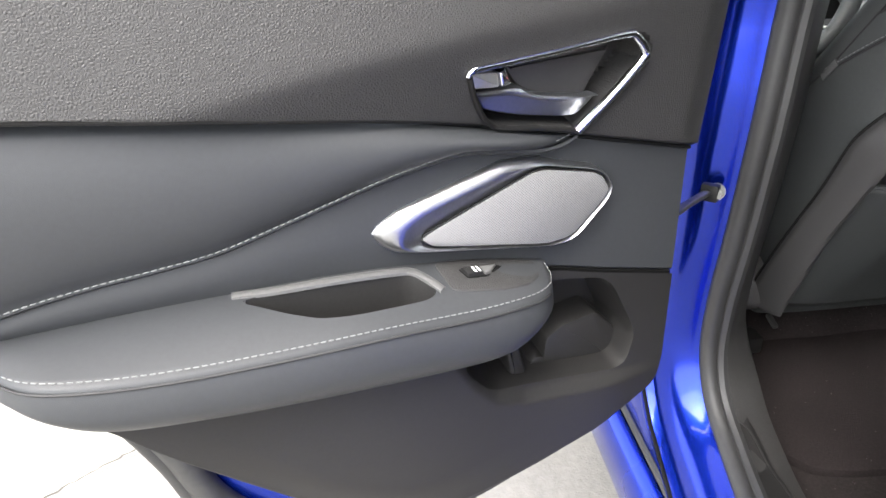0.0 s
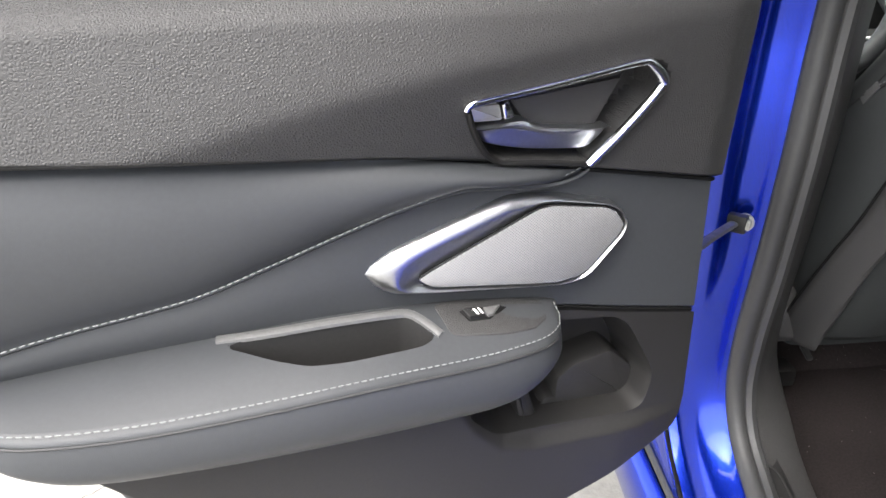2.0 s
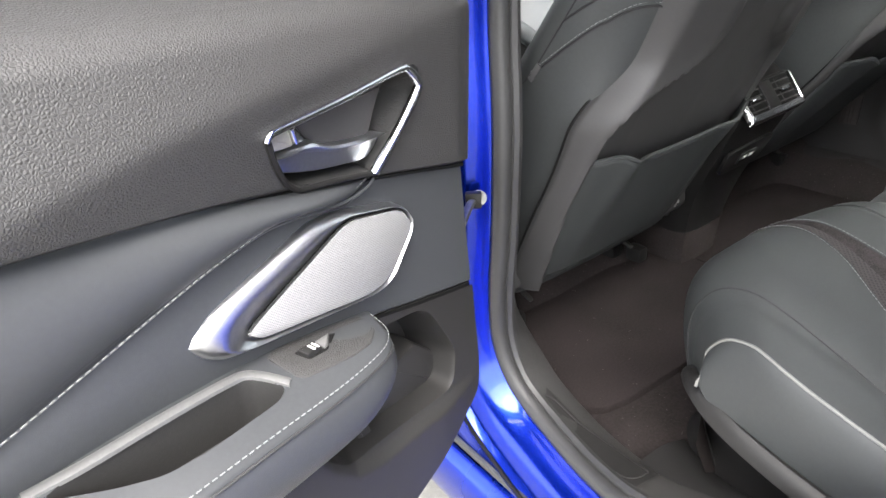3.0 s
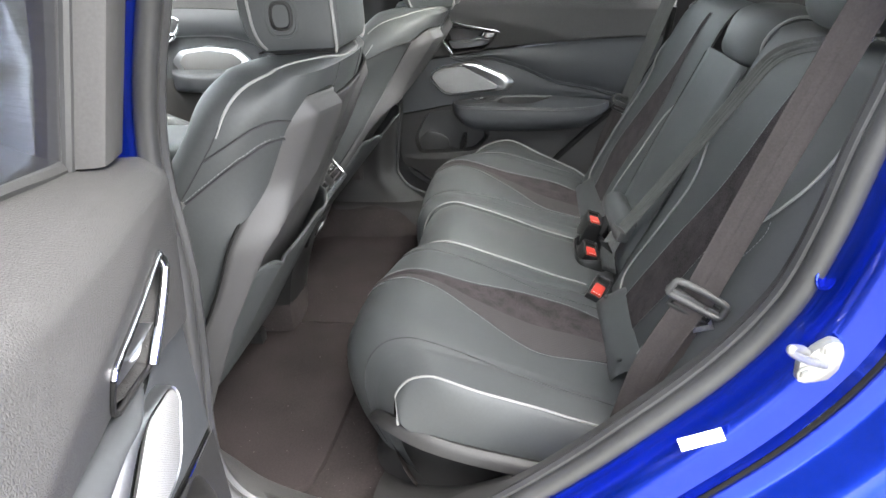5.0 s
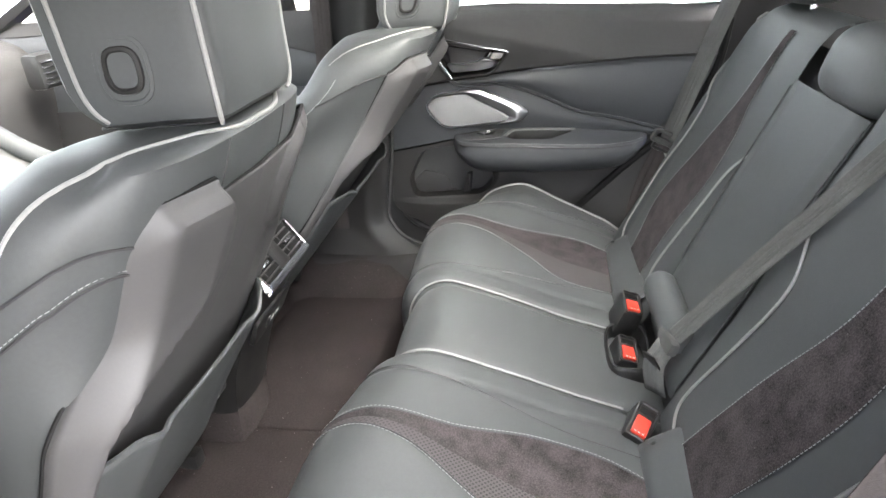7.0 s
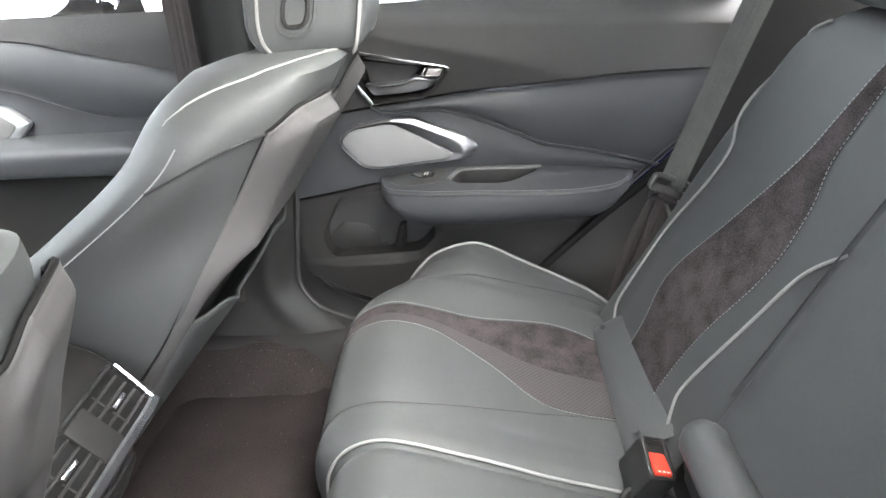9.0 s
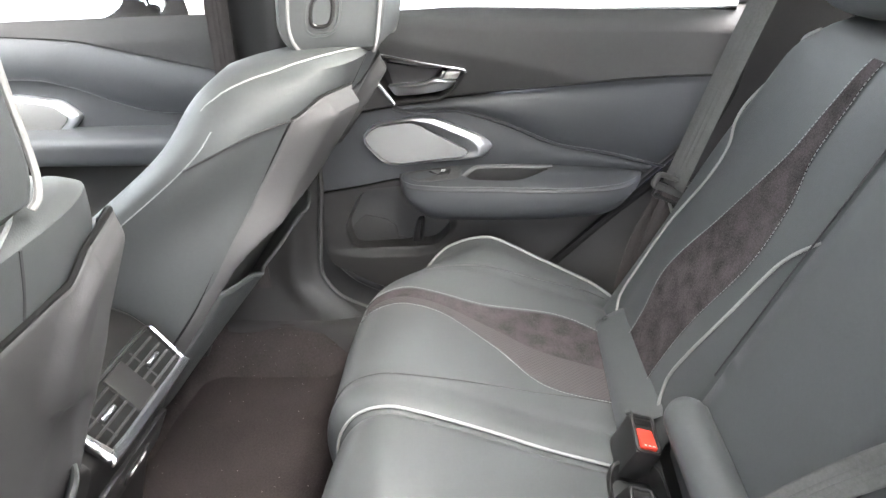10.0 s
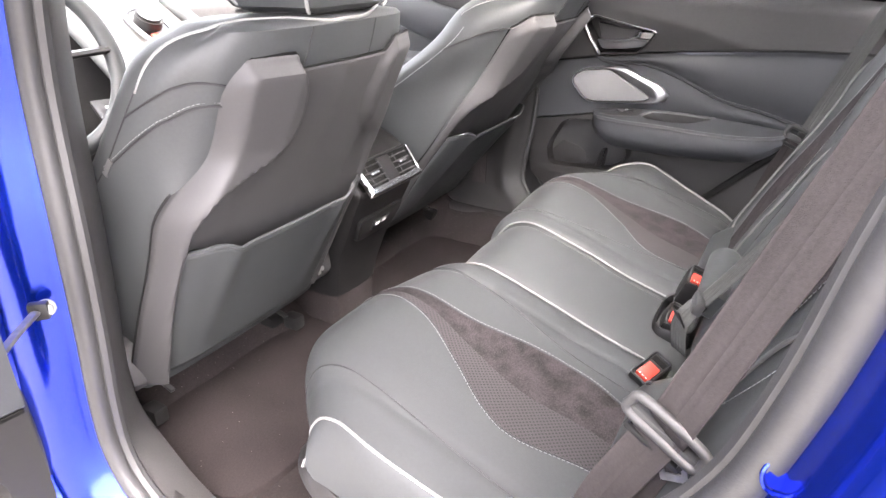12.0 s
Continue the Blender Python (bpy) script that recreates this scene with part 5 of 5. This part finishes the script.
    # hard shell on the back
    INNER = fn([(.5, .180), (.561, .190), (.70, .205), (.768, .208), (.813, .206), (.845, .202), (.870, .193), (.892, .177), (.910, .147), (.924, .118), (.944, .095), (.98, .086), (1.015, .090), (1.05, .100)])
    lean_in = lambda z: .019 - .030 * float(ss(.95, .85, z)) if cx < 0 else 0.0

    def shell_at(x, z, v=0.5):
        """The moulded panel: proud of the leather in two wings, flush with it along its rim."""
        hs, hb, c = float(SHELL(z)), float(HALF(z)), .026 * float(ss(.75, 1.05, z))
        w, ax = hs + .012, abs(x)
        skin = float(np.interp(ax, [0, hs * .6, hs * .92, hs + (hb - hs) * .35], [0, .002 + c * .2, .008 + c * .7, .026 + c]))
        inner = float(INNER(z))
        wing = float(ss(-.011, .013, ax - inner))
        rim = max(0.0, 1 - (max(0.0, ax - w + .034) / .034) ** 2.2) * (1 - .8 * float(ss(.95, 1.0, v)))
        return (cx + x + lean_in(z), rear(z) + skin - .0022 - (.002 + (.012 if x > 0 > cx else .027 + .010 * float(ss(.95, .88, z))) * wing) * rim, z)
    rows = []
    for v in np.linspace(0, 1, 96):
        row = []
        for s in np.linspace(-1, 1, 130):
            ax = abs(s) * .19
            zt = 1.066 - .022 * float(ss(.108, .088, ax)) - .022 * float(ss(.160, .19, ax)) ** 1.6
            z = .535 + (zt - .535) * v
            row.append(shell_at(s * (float(SHELL(z)) + .012), z, v))
        rows.append(row)
    shell = part("back_shell", sheet(rows), seat_shell, seat, "satin dark grey moulded back panel", thick=.003)
    rim_line = [rows[j][-1] for j in range(2, 95)] + rows[-1][::-1] + [rows[j][0] for j in range(94, 1, -1)]
    part("shell_gap", tube(even([Vector(p) + Vector((0, .0012, .001)) for p in rim_line], .006), .0026, 6), gap_black, shell)

    # map pocket
    rows = []
    for v in np.linspace(0, 1, 26):
        row = []
        for s in np.linspace(-1, 1, 44):
            zt = .783 + .018 * float(ss(.55, .78, abs(s))) - .003 * float(ss(.8, 1, abs(s)))
            z = .542 + (zt - .542) * v
            w = .204 * (1 - .06 * (1 - v))
            bow = .014 + .016 * v * (1 - s * s) + .010 * math.exp(-((abs(s) - .62) / .10) ** 2) * v
            row.append((cx + s * w + lean_in(z), rear(z) - .004 - bow + .022 * abs(s) ** 8, z))
        rows.append(row)
    pocket = part("map_pocket", sheet(rows), leather, seat, "sagging dark leather map pocket", thick=.003)
    part("hem", tube([Vector(p) + Vector((0, .0, .001)) for p in rows[-1]], .0035, 6), leather, pocket)

    # headrest
    cx += .014 if cx > 0 else .009
    hz = 1.207
    hy = .501 + dy - (.010 if cx > 0 else 0)
    shape = [(.0, -.052), (.066, -.052), (.086, -.046), (.098, .00), (.114, .065), (.110, .085), (.06, .092), (0, .094)]
    half = cr(shape, 30)
    full = [(a, b) for a, b in half] + [(-a, b) for a, b in half[::-1][1:-1]]
    chin = lambda z: .42 + .58 * max(0.0, 1 - (max(0.0, -.036 - z) / .060) ** 2) ** .5
    rows = []
    for z, k, sh in ((-.096, .05, 0), (-.095, .80, 0), (-.088, .93, 0), (-.079, .965, 0), (-.07, .985, 0), (-.055, .995, 0), (-.03, 1.0, 0), (.03, 1.02, 0), (.07, 1.0, .004), (.092, .93, .010), (.100, .80, .014), (.101, .05, .016)):
        rows.append([(cx + a * k, hy + sh + (b - .02) * k * (chin(z) if b > .02 else 1) + .02 + .04 * z, hz + z) for a, b in full])
    head = part("headrest", sheet(rows, True), leather, seat, "dark leather headrest edged with pale piping")
    for sgn in (-1, 1):
        edge = [(cx + sgn * .0888 * k, hy + sh - .047 * k + .04 * z, hz + z) for z, k, sh in ((-.094, .90, 0), (-.088, .96, 0), (-.07, 1.0, 0), (-.03, 1.01, 0), (.03, 1.03, 0), (.07, 1.01, .004), (.092, .95, .010), (.100, .82, .014))]
        part("piping", tube(cr(edge, 40), .0024, 8), piping_white, head)
        brow = [(cx + sgn * .1145 * k, hy + sh + (.068 - .02) * k * chin(z) + .02 + .04 * z, hz + z) for z, k, sh in ((-.086, .93, 0), (-.079, .965, 0), (-.07, .985, 0), (-.055, .995, 0), (-.03, 1.0, 0), (.03, 1.02, 0), (.07, 1.0, .004), (.092, .93, .010))]
        part("piping", tube(cr(brow, 40), .0022, 8), piping_white, head)
        # moulded D-shaped recess on the cheek
        cheek = lambda a, n, b: (cx + sgn * (.0985 + n + .16 * a * 1.5), hy + a * 1.0 + .012, hz + b)
        for r, mt, nn in ((.030, leather, .004), (.0195, smooth_plastic, .0055)):
            d = [(.012 + r * .72 * math.copysign(abs(math.cos(k)) ** .7, math.cos(k)), -.040 + r * .95 * math.copysign(abs(math.sin(k)) ** .7, math.sin(k))) for k in np.linspace(0, 2 * math.pi, 28, endpoint=False)]
            part("cheek_ring", tube([cheek(a, nn - .003, b) for a, b in d], .0032, 6, closed=True), mt, head)
    low = [(cx + a * .80, hy + (b - .02) * .80 + .02, hz - .0955) for a, b in full]
    part("seam", tube(low, .0016, 5, closed=True), dark_thread, head)
    for sgn in (-1, 1):
        part("post", tube([(cx + sgn * .035, hy + .052, 1.085), (cx + sgn * .035, hy + .046, 1.14)], .006, 10), chrome, seat)
        part("post_collar", disc((cx + sgn * .035, hy + .050, 1.108), (0, -.2, 1), .014, .008, 16, .002), dark_plastic, seat)
    cx -= .014 if cx > 0 else .009
    # cushion, hinge covers, rails
    rows = []
    for y, z, w in cr([(.80, .52, .20), (.84, .56, .235), (.95, .575, .25), (1.15, .60, .255), (1.27, .60, .25), (1.31, .56, .245), (1.30, .48, .24)], 30):
        rows.append([(cx + s * w, y + dy, z + .035 * abs(s) ** 3 - .05 * max(0, abs(s) - .88) / .12) for s in np.linspace(-1, 1, 30)])
    part("seat_cushion", sheet(rows), leather, seat, "dark leather cushion")
    yz = lambda a, n, b: (n, a + dy, b)
    for sgn in (-1, 1):
        side = [(.83, .50), (.83, .59), (.90, .605), (1.0, .60), (1.25, .57), (1.27, .47), (1.0, .45), (.86, .47)]
        part("side_cover", slab(rounded(side), yz, cx + sgn * .19, cx + sgn * .236, .01), smooth_plastic, seat, "satin plastic side cover")
        hinge = [(.728, .545), (.732, .585), (.748, .612), (.775, .622), (.83, .605), (.85, .55), (.83, .515), (.77, .520), (.742, .527)]
        part("hinge_cover", slab(rounded(hinge), yz, cx + sgn * .195, cx + sgn * .252, .012), seat_shell, seat, "grey plastic hinge cover")
        part("hinge_plate", slab(rounded([(.722, .548), (.727, .592), (.742, .590), (.744, .552)]), yz, cx + sgn * .198, cx + sgn * .206, .001), steel, seat, "bare steel hinge plate")
        part("hinge_bolt", disc((cx + sgn * .216, .733 + dy, .556), (0, -1, .4), .006, .012, 6, .001), steel, seat)
        part("rail_cover", box(.030, .040, .034, (cx + sgn * .185, .800 + dy, .418), (0, 0, 0), .007), dark_plastic, seat, "black rail end cover")
        part("rail_lever", box(.010, .030, .008, (cx + sgn * .150, .800 + dy, .455), (18, 0, 0), .003), rubber_grey, seat)
        part("rail", box(.036, .50, .026, (cx + sgn * .185, 1.10 + dy, .400), (0, 0, 0), .006), dark_plastic, seat)
    for ob in seat.children_recursive:
        if lean or drop:
            for v in ob.data.vertices:
                v.co.y += lean * (v.co.z - .775)
                if ob.name.startswith("headrest") or ob.parent.name.startswith("headrest"):
                    v.co.z -= drop
    return seat


front_seat(-.318, 0.0, "near front seat in dark leather, hard back panel and map pocket")
front_seat(.393, -.012, "far front seat in dark leather, hard back panel and map pocket", .05, -.22, .012)
tag = thing("airbag_tag", (-.574, .653, .93), "small pale cloth tag on the seat seam", "tag")
part("cloth", box(.002, .030, .009, (-.5752, .652, .930), (-49, 0, 0), .0008), trim_grey, tag)

# ---- centre console with rear vents ----
console = thing("centre_console", (.03, .75, .40), "dark grey centre console with rear air vents", "console")
CON = [(.345, .735, .070), (.46, .725, .080), (.54, .705, .095), (.60, .680, .105), (.65, .656, .112), (.70, .632, .117), (.728, .619, .119), (.745, .624, .120), (.783, .656, .120), (.80, .676, .117), (.815, .71, .11), (.82, .78, .10)]
rows = []
for z, y, w in cr(CON, 50):
    rows.append([(.032 + a, y + .016 + b, z) for a, b in [(-w, .35), (-w, .10), (-w, .04), (-w * .97, .015), (-w * .88, .002), (-w * .5, -.004), (0, -.006), (w * .5, -.004), (w * .88, .002), (w * .97, .015), (w, .04), (w, .10), (w, .35)]])
split = next(k for k, r in enumerate(rows) if r[0][2] > .43)
part("housing", sheet(rows[split:]), smooth_plastic, console, "satin dark grey housing")
part("tunnel_carpet", sheet(rows[:split + 1]), carpet, console, "dark brown carpet wrapped round the tunnel")
part("lid", pillow(.03, .95, .845, .20, .50, .05, 0, 4), leather, console, "padded leather console lid")
def vp(a, n, b):
    """On the vent panel, which faces up and to the rear: a across, n off it, b along its slope."""
    t = (b - .711) / .072
    return (.032 + .94 * a, .627 + .037 * t - .78 * n, .736 + .046 * t + .62 * n)


VENT = [(-.092, .783), (.092, .783), (.096, .776), (.091, .718), (.083, .711), (-.083, .711), (-.091, .718), (-.096, .776)]
part("vent_cavity", slab(VENT, vp, .0, .006, .001), gap_black, console)
outer_rim = [(c[0] * 1.03 + (0.004 if c[0] > 0 else -.004), .747 + (c[1] - .747) * 1.08 + (.004 if c[1] > .747 else -.006)) for c in VENT]
part("vent_frame", frame_plate(outer_rim, VENT, vp, ((0, 0), (.0, .005), (.2, .0085), (.8, .0085), (1, .006), (1.05, .0))), dark_plastic, console, "dark grey vent frame")
rim = even(cr([(-.098, .784), (-.098, .775), (-.093, .718), (-.085, .709), (0, .708), (.085, .709), (.093, .718), (.098, .775), (.097, .784)], 160), .004)
part("vent_bezel", sheet([[vp(a + dx * (1 if a > 0 else -1) * float(ss(.02, .085, abs(a))), n, b + dz * float(ss(.735, .715, b))) for a, b in rim] for dx, dz, n in ((.008, -.015, .002), (.007, -.013, .009), (.004, -.010, .0130), (-.001, .000, .0145), (-.003, .004, .0125), (-.003, .004, .006))]), chrome, console, "bright chrome strip under and beside the vents")
part("vent_divider", box(.040, .014, .056, vp(0, .004, .747), (-38, 0, 0), .003), smooth_plastic, console)
for sx in (-1, 1):
    for k in range(4):
        part("vent_slat", box(.066, .012, .0026, vp(sx * .054, .003, .722 + .0165 * k), (-20, 0, 0), .0006), vent_black, console)
    part("vent_slat", box(.0022, .012, .050, vp(sx * .055 - .012, .001, .747), (-38, 0, 0), .0006), vent_black, console)
    part("vent_tab", box(.026, .010, .006, vp(sx * .055, .010, .747), (-38, 0, 0), .002), chrome, console)
up = lambda a, n, b: (.032 + a, .680 - n - .47 * (b - .636), b - .3 * n)
part("socket_panel", slab(rounded([(-.085, .668), (.080, .668), (.070, .606), (-.070, .604)]), up, .004, .012, .003), smooth_plastic, console)
part("socket_plate", slab(rounded([(-.030, .650), (.028, .650), (.026, .622), (-.028, .622)]), up, .012, .0145, .001), dark_plastic, console)
for k in (-.012, .012):
    part("usb_socket", slab([(k - .007, .642), (k + .007, .642), (k + .007, .634), (k - .007, .634)], up, .0145, .0152, .0003), white, console)

# ---- floor mats ----
def mat(outline, z, label):
    m = thing("floor_mat", (outline[0][0], outline[0][1], z), label, "floor mat", "rear floor mats")
    part("mat_sheet", slab(rounded(outline, cut=.22), lambda a, n, b: (a, b, n), z - .008, z + .008, .005), mat_cloth, m)
    return m


mat([(-.545, 1.0), (-.537, .868), (-.548, .734), (-.555, .64), (-.552, .585), (-.525, .553), (-.47, .540), (-.36, .535), (.010, .525), (.010, 1.0)], .360, "dark brown-grey pile floor mat in the near footwell")
mat([(.014, .50), (.40, .50), (.56, .52), (.585, .60), (.58, .78), (.55, 1.0), (.014, 1.0)], .360, "dark brown-grey pile floor mat in the far footwell")

# ---- striker, plugs and label on the doorway's blue metal ----
striker = thing("door_striker", (-.765, -.135, .85), "zinc-plated door striker bolted to the blue body", "door striker")
jamb = lambda a, n, b: (n, a, b)
part("plate", slab(rounded([(-.118, .826), (-.116, .851), (-.133, .871), (-.143, .878), (-.153, .875), (-.158, .863), (-.156, .842), (-.148, .829), (-.127, .823)]), jamb, -.755, -.7665, .002), steel, striker)
for yy, zz in ((-.124, .838), (-.141, .868)):
    part("bolt", disc((-.769, yy, zz), (-1, 0, 0), .0068, .007, 6, .001), steel, striker)
    part("washer", disc((-.7675, yy, zz), (-1, 0, 0), .0088, .003, 16, .0008), steel, striker)
part("loop", tube(cr([(-.764, -.121, .862), (-.782, -.107, .878), (-.797, -.092, .889), (-.801, -.087, .890), (-.797, -.093, .882), (-.784, -.114, .866), (-.766, -.141, .848)], 40), .0042, 10), steel, striker)
sticker = thing("label_sticker", (-.762, -.035, .735), "small white printed label on the blue body", "sticker")
ax = Vector((0, -.91, .41)).normalized()
nn = Vector((-.90, .14, .40)).normalized()
nn = (nn - ax * nn.dot(ax)).normalized()
sl = Matrix.Translation((-.7635, -.034, .737)) @ Matrix((ax, nn.cross(ax), nn)).transposed().to_4x4()
paper = box(.050, .015, .0012, (0, 0, 0))
bmesh.ops.transform(paper, matrix=sl, verts=paper.verts)
part("paper", paper, white, sticker)
plug = thing("grommet", (-.714, -.144, .922), "round blue plug in the doorway", "plug")
out = Vector((-.80, -.45, .25)).normalized()
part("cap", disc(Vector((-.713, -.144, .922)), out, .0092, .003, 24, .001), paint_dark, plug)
u1 = out.orthogonal().normalized()
u2 = out.cross(u1)
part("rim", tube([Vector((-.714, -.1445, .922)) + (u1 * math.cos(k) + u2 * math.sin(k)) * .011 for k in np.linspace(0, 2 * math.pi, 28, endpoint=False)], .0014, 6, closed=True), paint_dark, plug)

# ---- dashboard and the front, seen between the seats ----
dash = thing("dashboard", (0, 1.55, .7), "dark dashboard with pale grey centre panel", "dashboard")
rows = []
for y, z in cr([(1.56, .62), (1.52, .74), (1.50, .86), (1.49, .96), (1.52, 1.04), (1.62, 1.075), (1.80, 1.06)], 30):
    rows.append([(x, y + .06 * (x / .7) ** 2, z) for x in np.linspace(-.70, .70, 30)])
part("panel", sheet(rows), vinyl, dash)
part("centre_panel", sheet([[(x, y, z + .012 * math.cos(x * 12)) for x in np.linspace(-.13, .20, 10)] for y, z in cr([(1.00, .80), (1.10, .84), (1.24, .90), (1.36, .985), (1.46, 1.055), (1.52, 1.07)], 20)]), trim_grey, dash, "pale grey centre panel")
for sx in (-.135, .205):
    part("side_rail", tube(cr([(sx, .98, .80), (sx, 1.10, .848), (sx * .98, 1.24, .91), (sx * .95, 1.36, .995), (sx * .9, 1.47, 1.065)], 24), .020, 10), leather, dash, "padded leather rail")
slope = Matrix.Translation((.046, 1.372, 1.010)) @ Matrix.Rotation(radians(32), 4, "X")
ring_path = [slope @ Vector((x, y, .010)) for x, y in even(cr([(-.034, -.115), (-.042, -.06), (-.047, 0), (-.036, .042), (0, .058), (.036, .042), (.047, 0), (.042, -.06), (.034, -.115)], 80), .004)]
part("dial_surround", tube(ring_path, .0062, 10), alu, dash, "bright silver surround of the drive dial")
for k, yy in enumerate((-.052, -.075, -.098)):
    key = box(.048, .018, .006, (0, yy, .008), (0, 0, 0), .002)
    bmesh.ops.transform(key, matrix=slope, verts=key.verts)
    part("button", key, dark_plastic if k else red, dash)
tray = box(.10, .085, .012, (-.155, 1.25, .855), (18, 0, -20), .004)
part("socket_tray", tray, dark_plastic, dash, "black tray with charging sockets")
for k in (-.018, .012):
    part("usb_socket", box(.016, .007, .003, (-.160 + k, 1.245 - k * .3, .8635), (18, 0, -20), .0008), white, dash)
dial = thing("drive_dial", (.046, 1.372, 1.01), "round silver drive mode dial", "dial")
cap = disc((0, 0, .018), (0, 0, 1), .034, .030, 32, .005)
bmesh.ops.transform(cap, matrix=slope, verts=cap.verts)
part("knob", cap, dark_plastic, dial)
cap = disc((0, 0, .035), (0, 0, 1), .0265, .006, 32, .002)
bmesh.ops.transform(cap, matrix=slope, verts=cap.verts)
part("face", cap, screen_light, dial)
wheel = thing("steering_wheel", (-.40, 1.12, .92), "dark leather steering wheel with silver spokes", "steering wheel")
wm = Matrix.Translation((-.412, 1.115, 1.005)) @ Matrix.Rotation(radians(66), 4, "X")
part("rim", tube([wm @ Vector((.178 * math.cos(k), .178 * math.sin(k), 0)) for k in np.linspace(0, 2 * math.pi, 64, endpoint=False)], .0165, 12, closed=True), leather, wheel)
hub = pillow(0, 0, 0, .15, .13, .05, 0, 3)
bmesh.ops.transform(hub, matrix=wm @ Matrix.Translation((0, 0, -.02)), verts=hub.verts)
part("hub", hub, smooth_plastic, wheel)
for a in (0, math.pi, -math.pi / 2):
    part("spoke", tube([wm @ Vector((.05 * math.cos(a), .05 * math.sin(a), -.01)), wm @ Vector((.172 * math.cos(a), .172 * math.sin(a), 0))], .016, 8, flat=.5), smooth_plastic, wheel)
end_vent = thing("dash_vent", (.62, 1.47, 1.0), "dark air vent with chrome slats at the dashboard end", "air vent")
part("surround", box(.10, .05, .09, (.60, 1.47, 1.005), (0, 0, 0), .012), dark_plastic, end_vent)
for k in range(5):
    part("slat", box(.080, .006, .003, (.60, 1.443, .975 + .014 * k), (20, 0, 0), .001), chrome, end_vent)

# ---- far front door ----
fd = thing("front_door", (.70, 1.2, .4), "closed far front door with dark panel and silver loudspeaker", "car door")
fp = lambda y, n, z: (.70 - n, y, z)
FLINE = fn([(.70, 1.00), (.78, 1.018), (.95, 1.058), (1.05, 1.078), (1.3, 1.09), (1.6, 1.08)])
FST = fn([(.70, .915), (.78, .922), (.90, .928), (.98, .950), (1.08, .985), (1.2, 1.0), (1.6, .99)])
ys = np.linspace(.70, 1.75, 60)
part("upper_panel", sheet([[fp(y, .012 - .25 * max(0, z - 1.07) , z) for y, z in ((y, float(FLINE(y)) + (1.115 - float(FLINE(y))) * v) for y in ys)] for v in np.linspace(0, 1, 10)]), vinyl, fd)
part("bolster", sheet([[fp(y, .004 + .018 * math.sin(math.pi * v) ** .6, float(FST(y)) + (float(FLINE(y)) - float(FST(y))) * v) for y in ys] for v in np.linspace(0, 1, 16)]), door_leather, fd)
part("middle_panel", sheet([[fp(y, 0, .86 + (float(FST(y)) - .86) * v) for y in ys] for v in np.linspace(0, 1, 6)]), door_leather, fd)
part("lower_panel", sheet([[fp(y, .010, .44 + .43 * v) for y in ys] for v in np.linspace(0, 1, 8)]), plastic, fd)
part("panel_gap", tube([fp(y, .004, float(FLINE(y))) for y in ys], .003, 6), gap_black, fd)
part("stitching", dashes([fp(y, .012, float(FST(y)) + .004) for y in ys]), thread, fd)
rows = []
for y in np.linspace(.74, 1.34, 50):
    d = .075 * min(1, (y - .735) / .04) ** .5 * min(1, (1.345 - y) / .10) ** .5
    rows.append([fp(y, a, b) for a, b in cr([(-.002, .900), (d * .5, .897), (d * .93, .888), (d, .868), (d * .9, .838), (d * .5, .828), (-.002, .838)], 18)])
part("armrest", sheet(rows), door_leather, fd, "padded leather armrest")
fs = [(1.06, .925), (1.10, .958), (1.20, .972), (1.30, .960), (1.335, .925), (1.30, .865), (1.22, .850), (1.12, .872)]
part("speaker_bezel", slab(rounded(fs), fp, -.004, .014, .007), alu, fd, "brushed metal loudspeaker surround")
part("speaker_grille", slab(rounded([(1.2 + (a - 1.2) * .80, .91 + (b - .91) * .80) for a, b in fs]), fp, .012, .016, .001), trim_grey, fd, "pale perforated grille")
part("handle_bezel", tube([fp(a, .018, b) for a, b in even(cr([(1.28, 1.055), (1.36, 1.06), (1.43, 1.04), (1.40, .995), (1.32, .99)], 50, True), .01)], .005, 8, closed=True), chrome, fd)
part("lever", tube([fp(1.30, .02, 1.01), fp(1.36, .03, 1.015), fp(1.40, .02, 1.025)], .008, 8), chrome, fd)
fb = thing("seat_belt", (.66, .72, .9), "dark seat belt of the far front seat against the pillar", "seat belt")
part("webbing", ribbon(cr([(.655, .70, 1.38), (.662, .715, 1.1), (.666, .73, .80), (.668, .74, .50)], 40), .046, (0, 1, .1)), webbing, fb, thick=.0014)
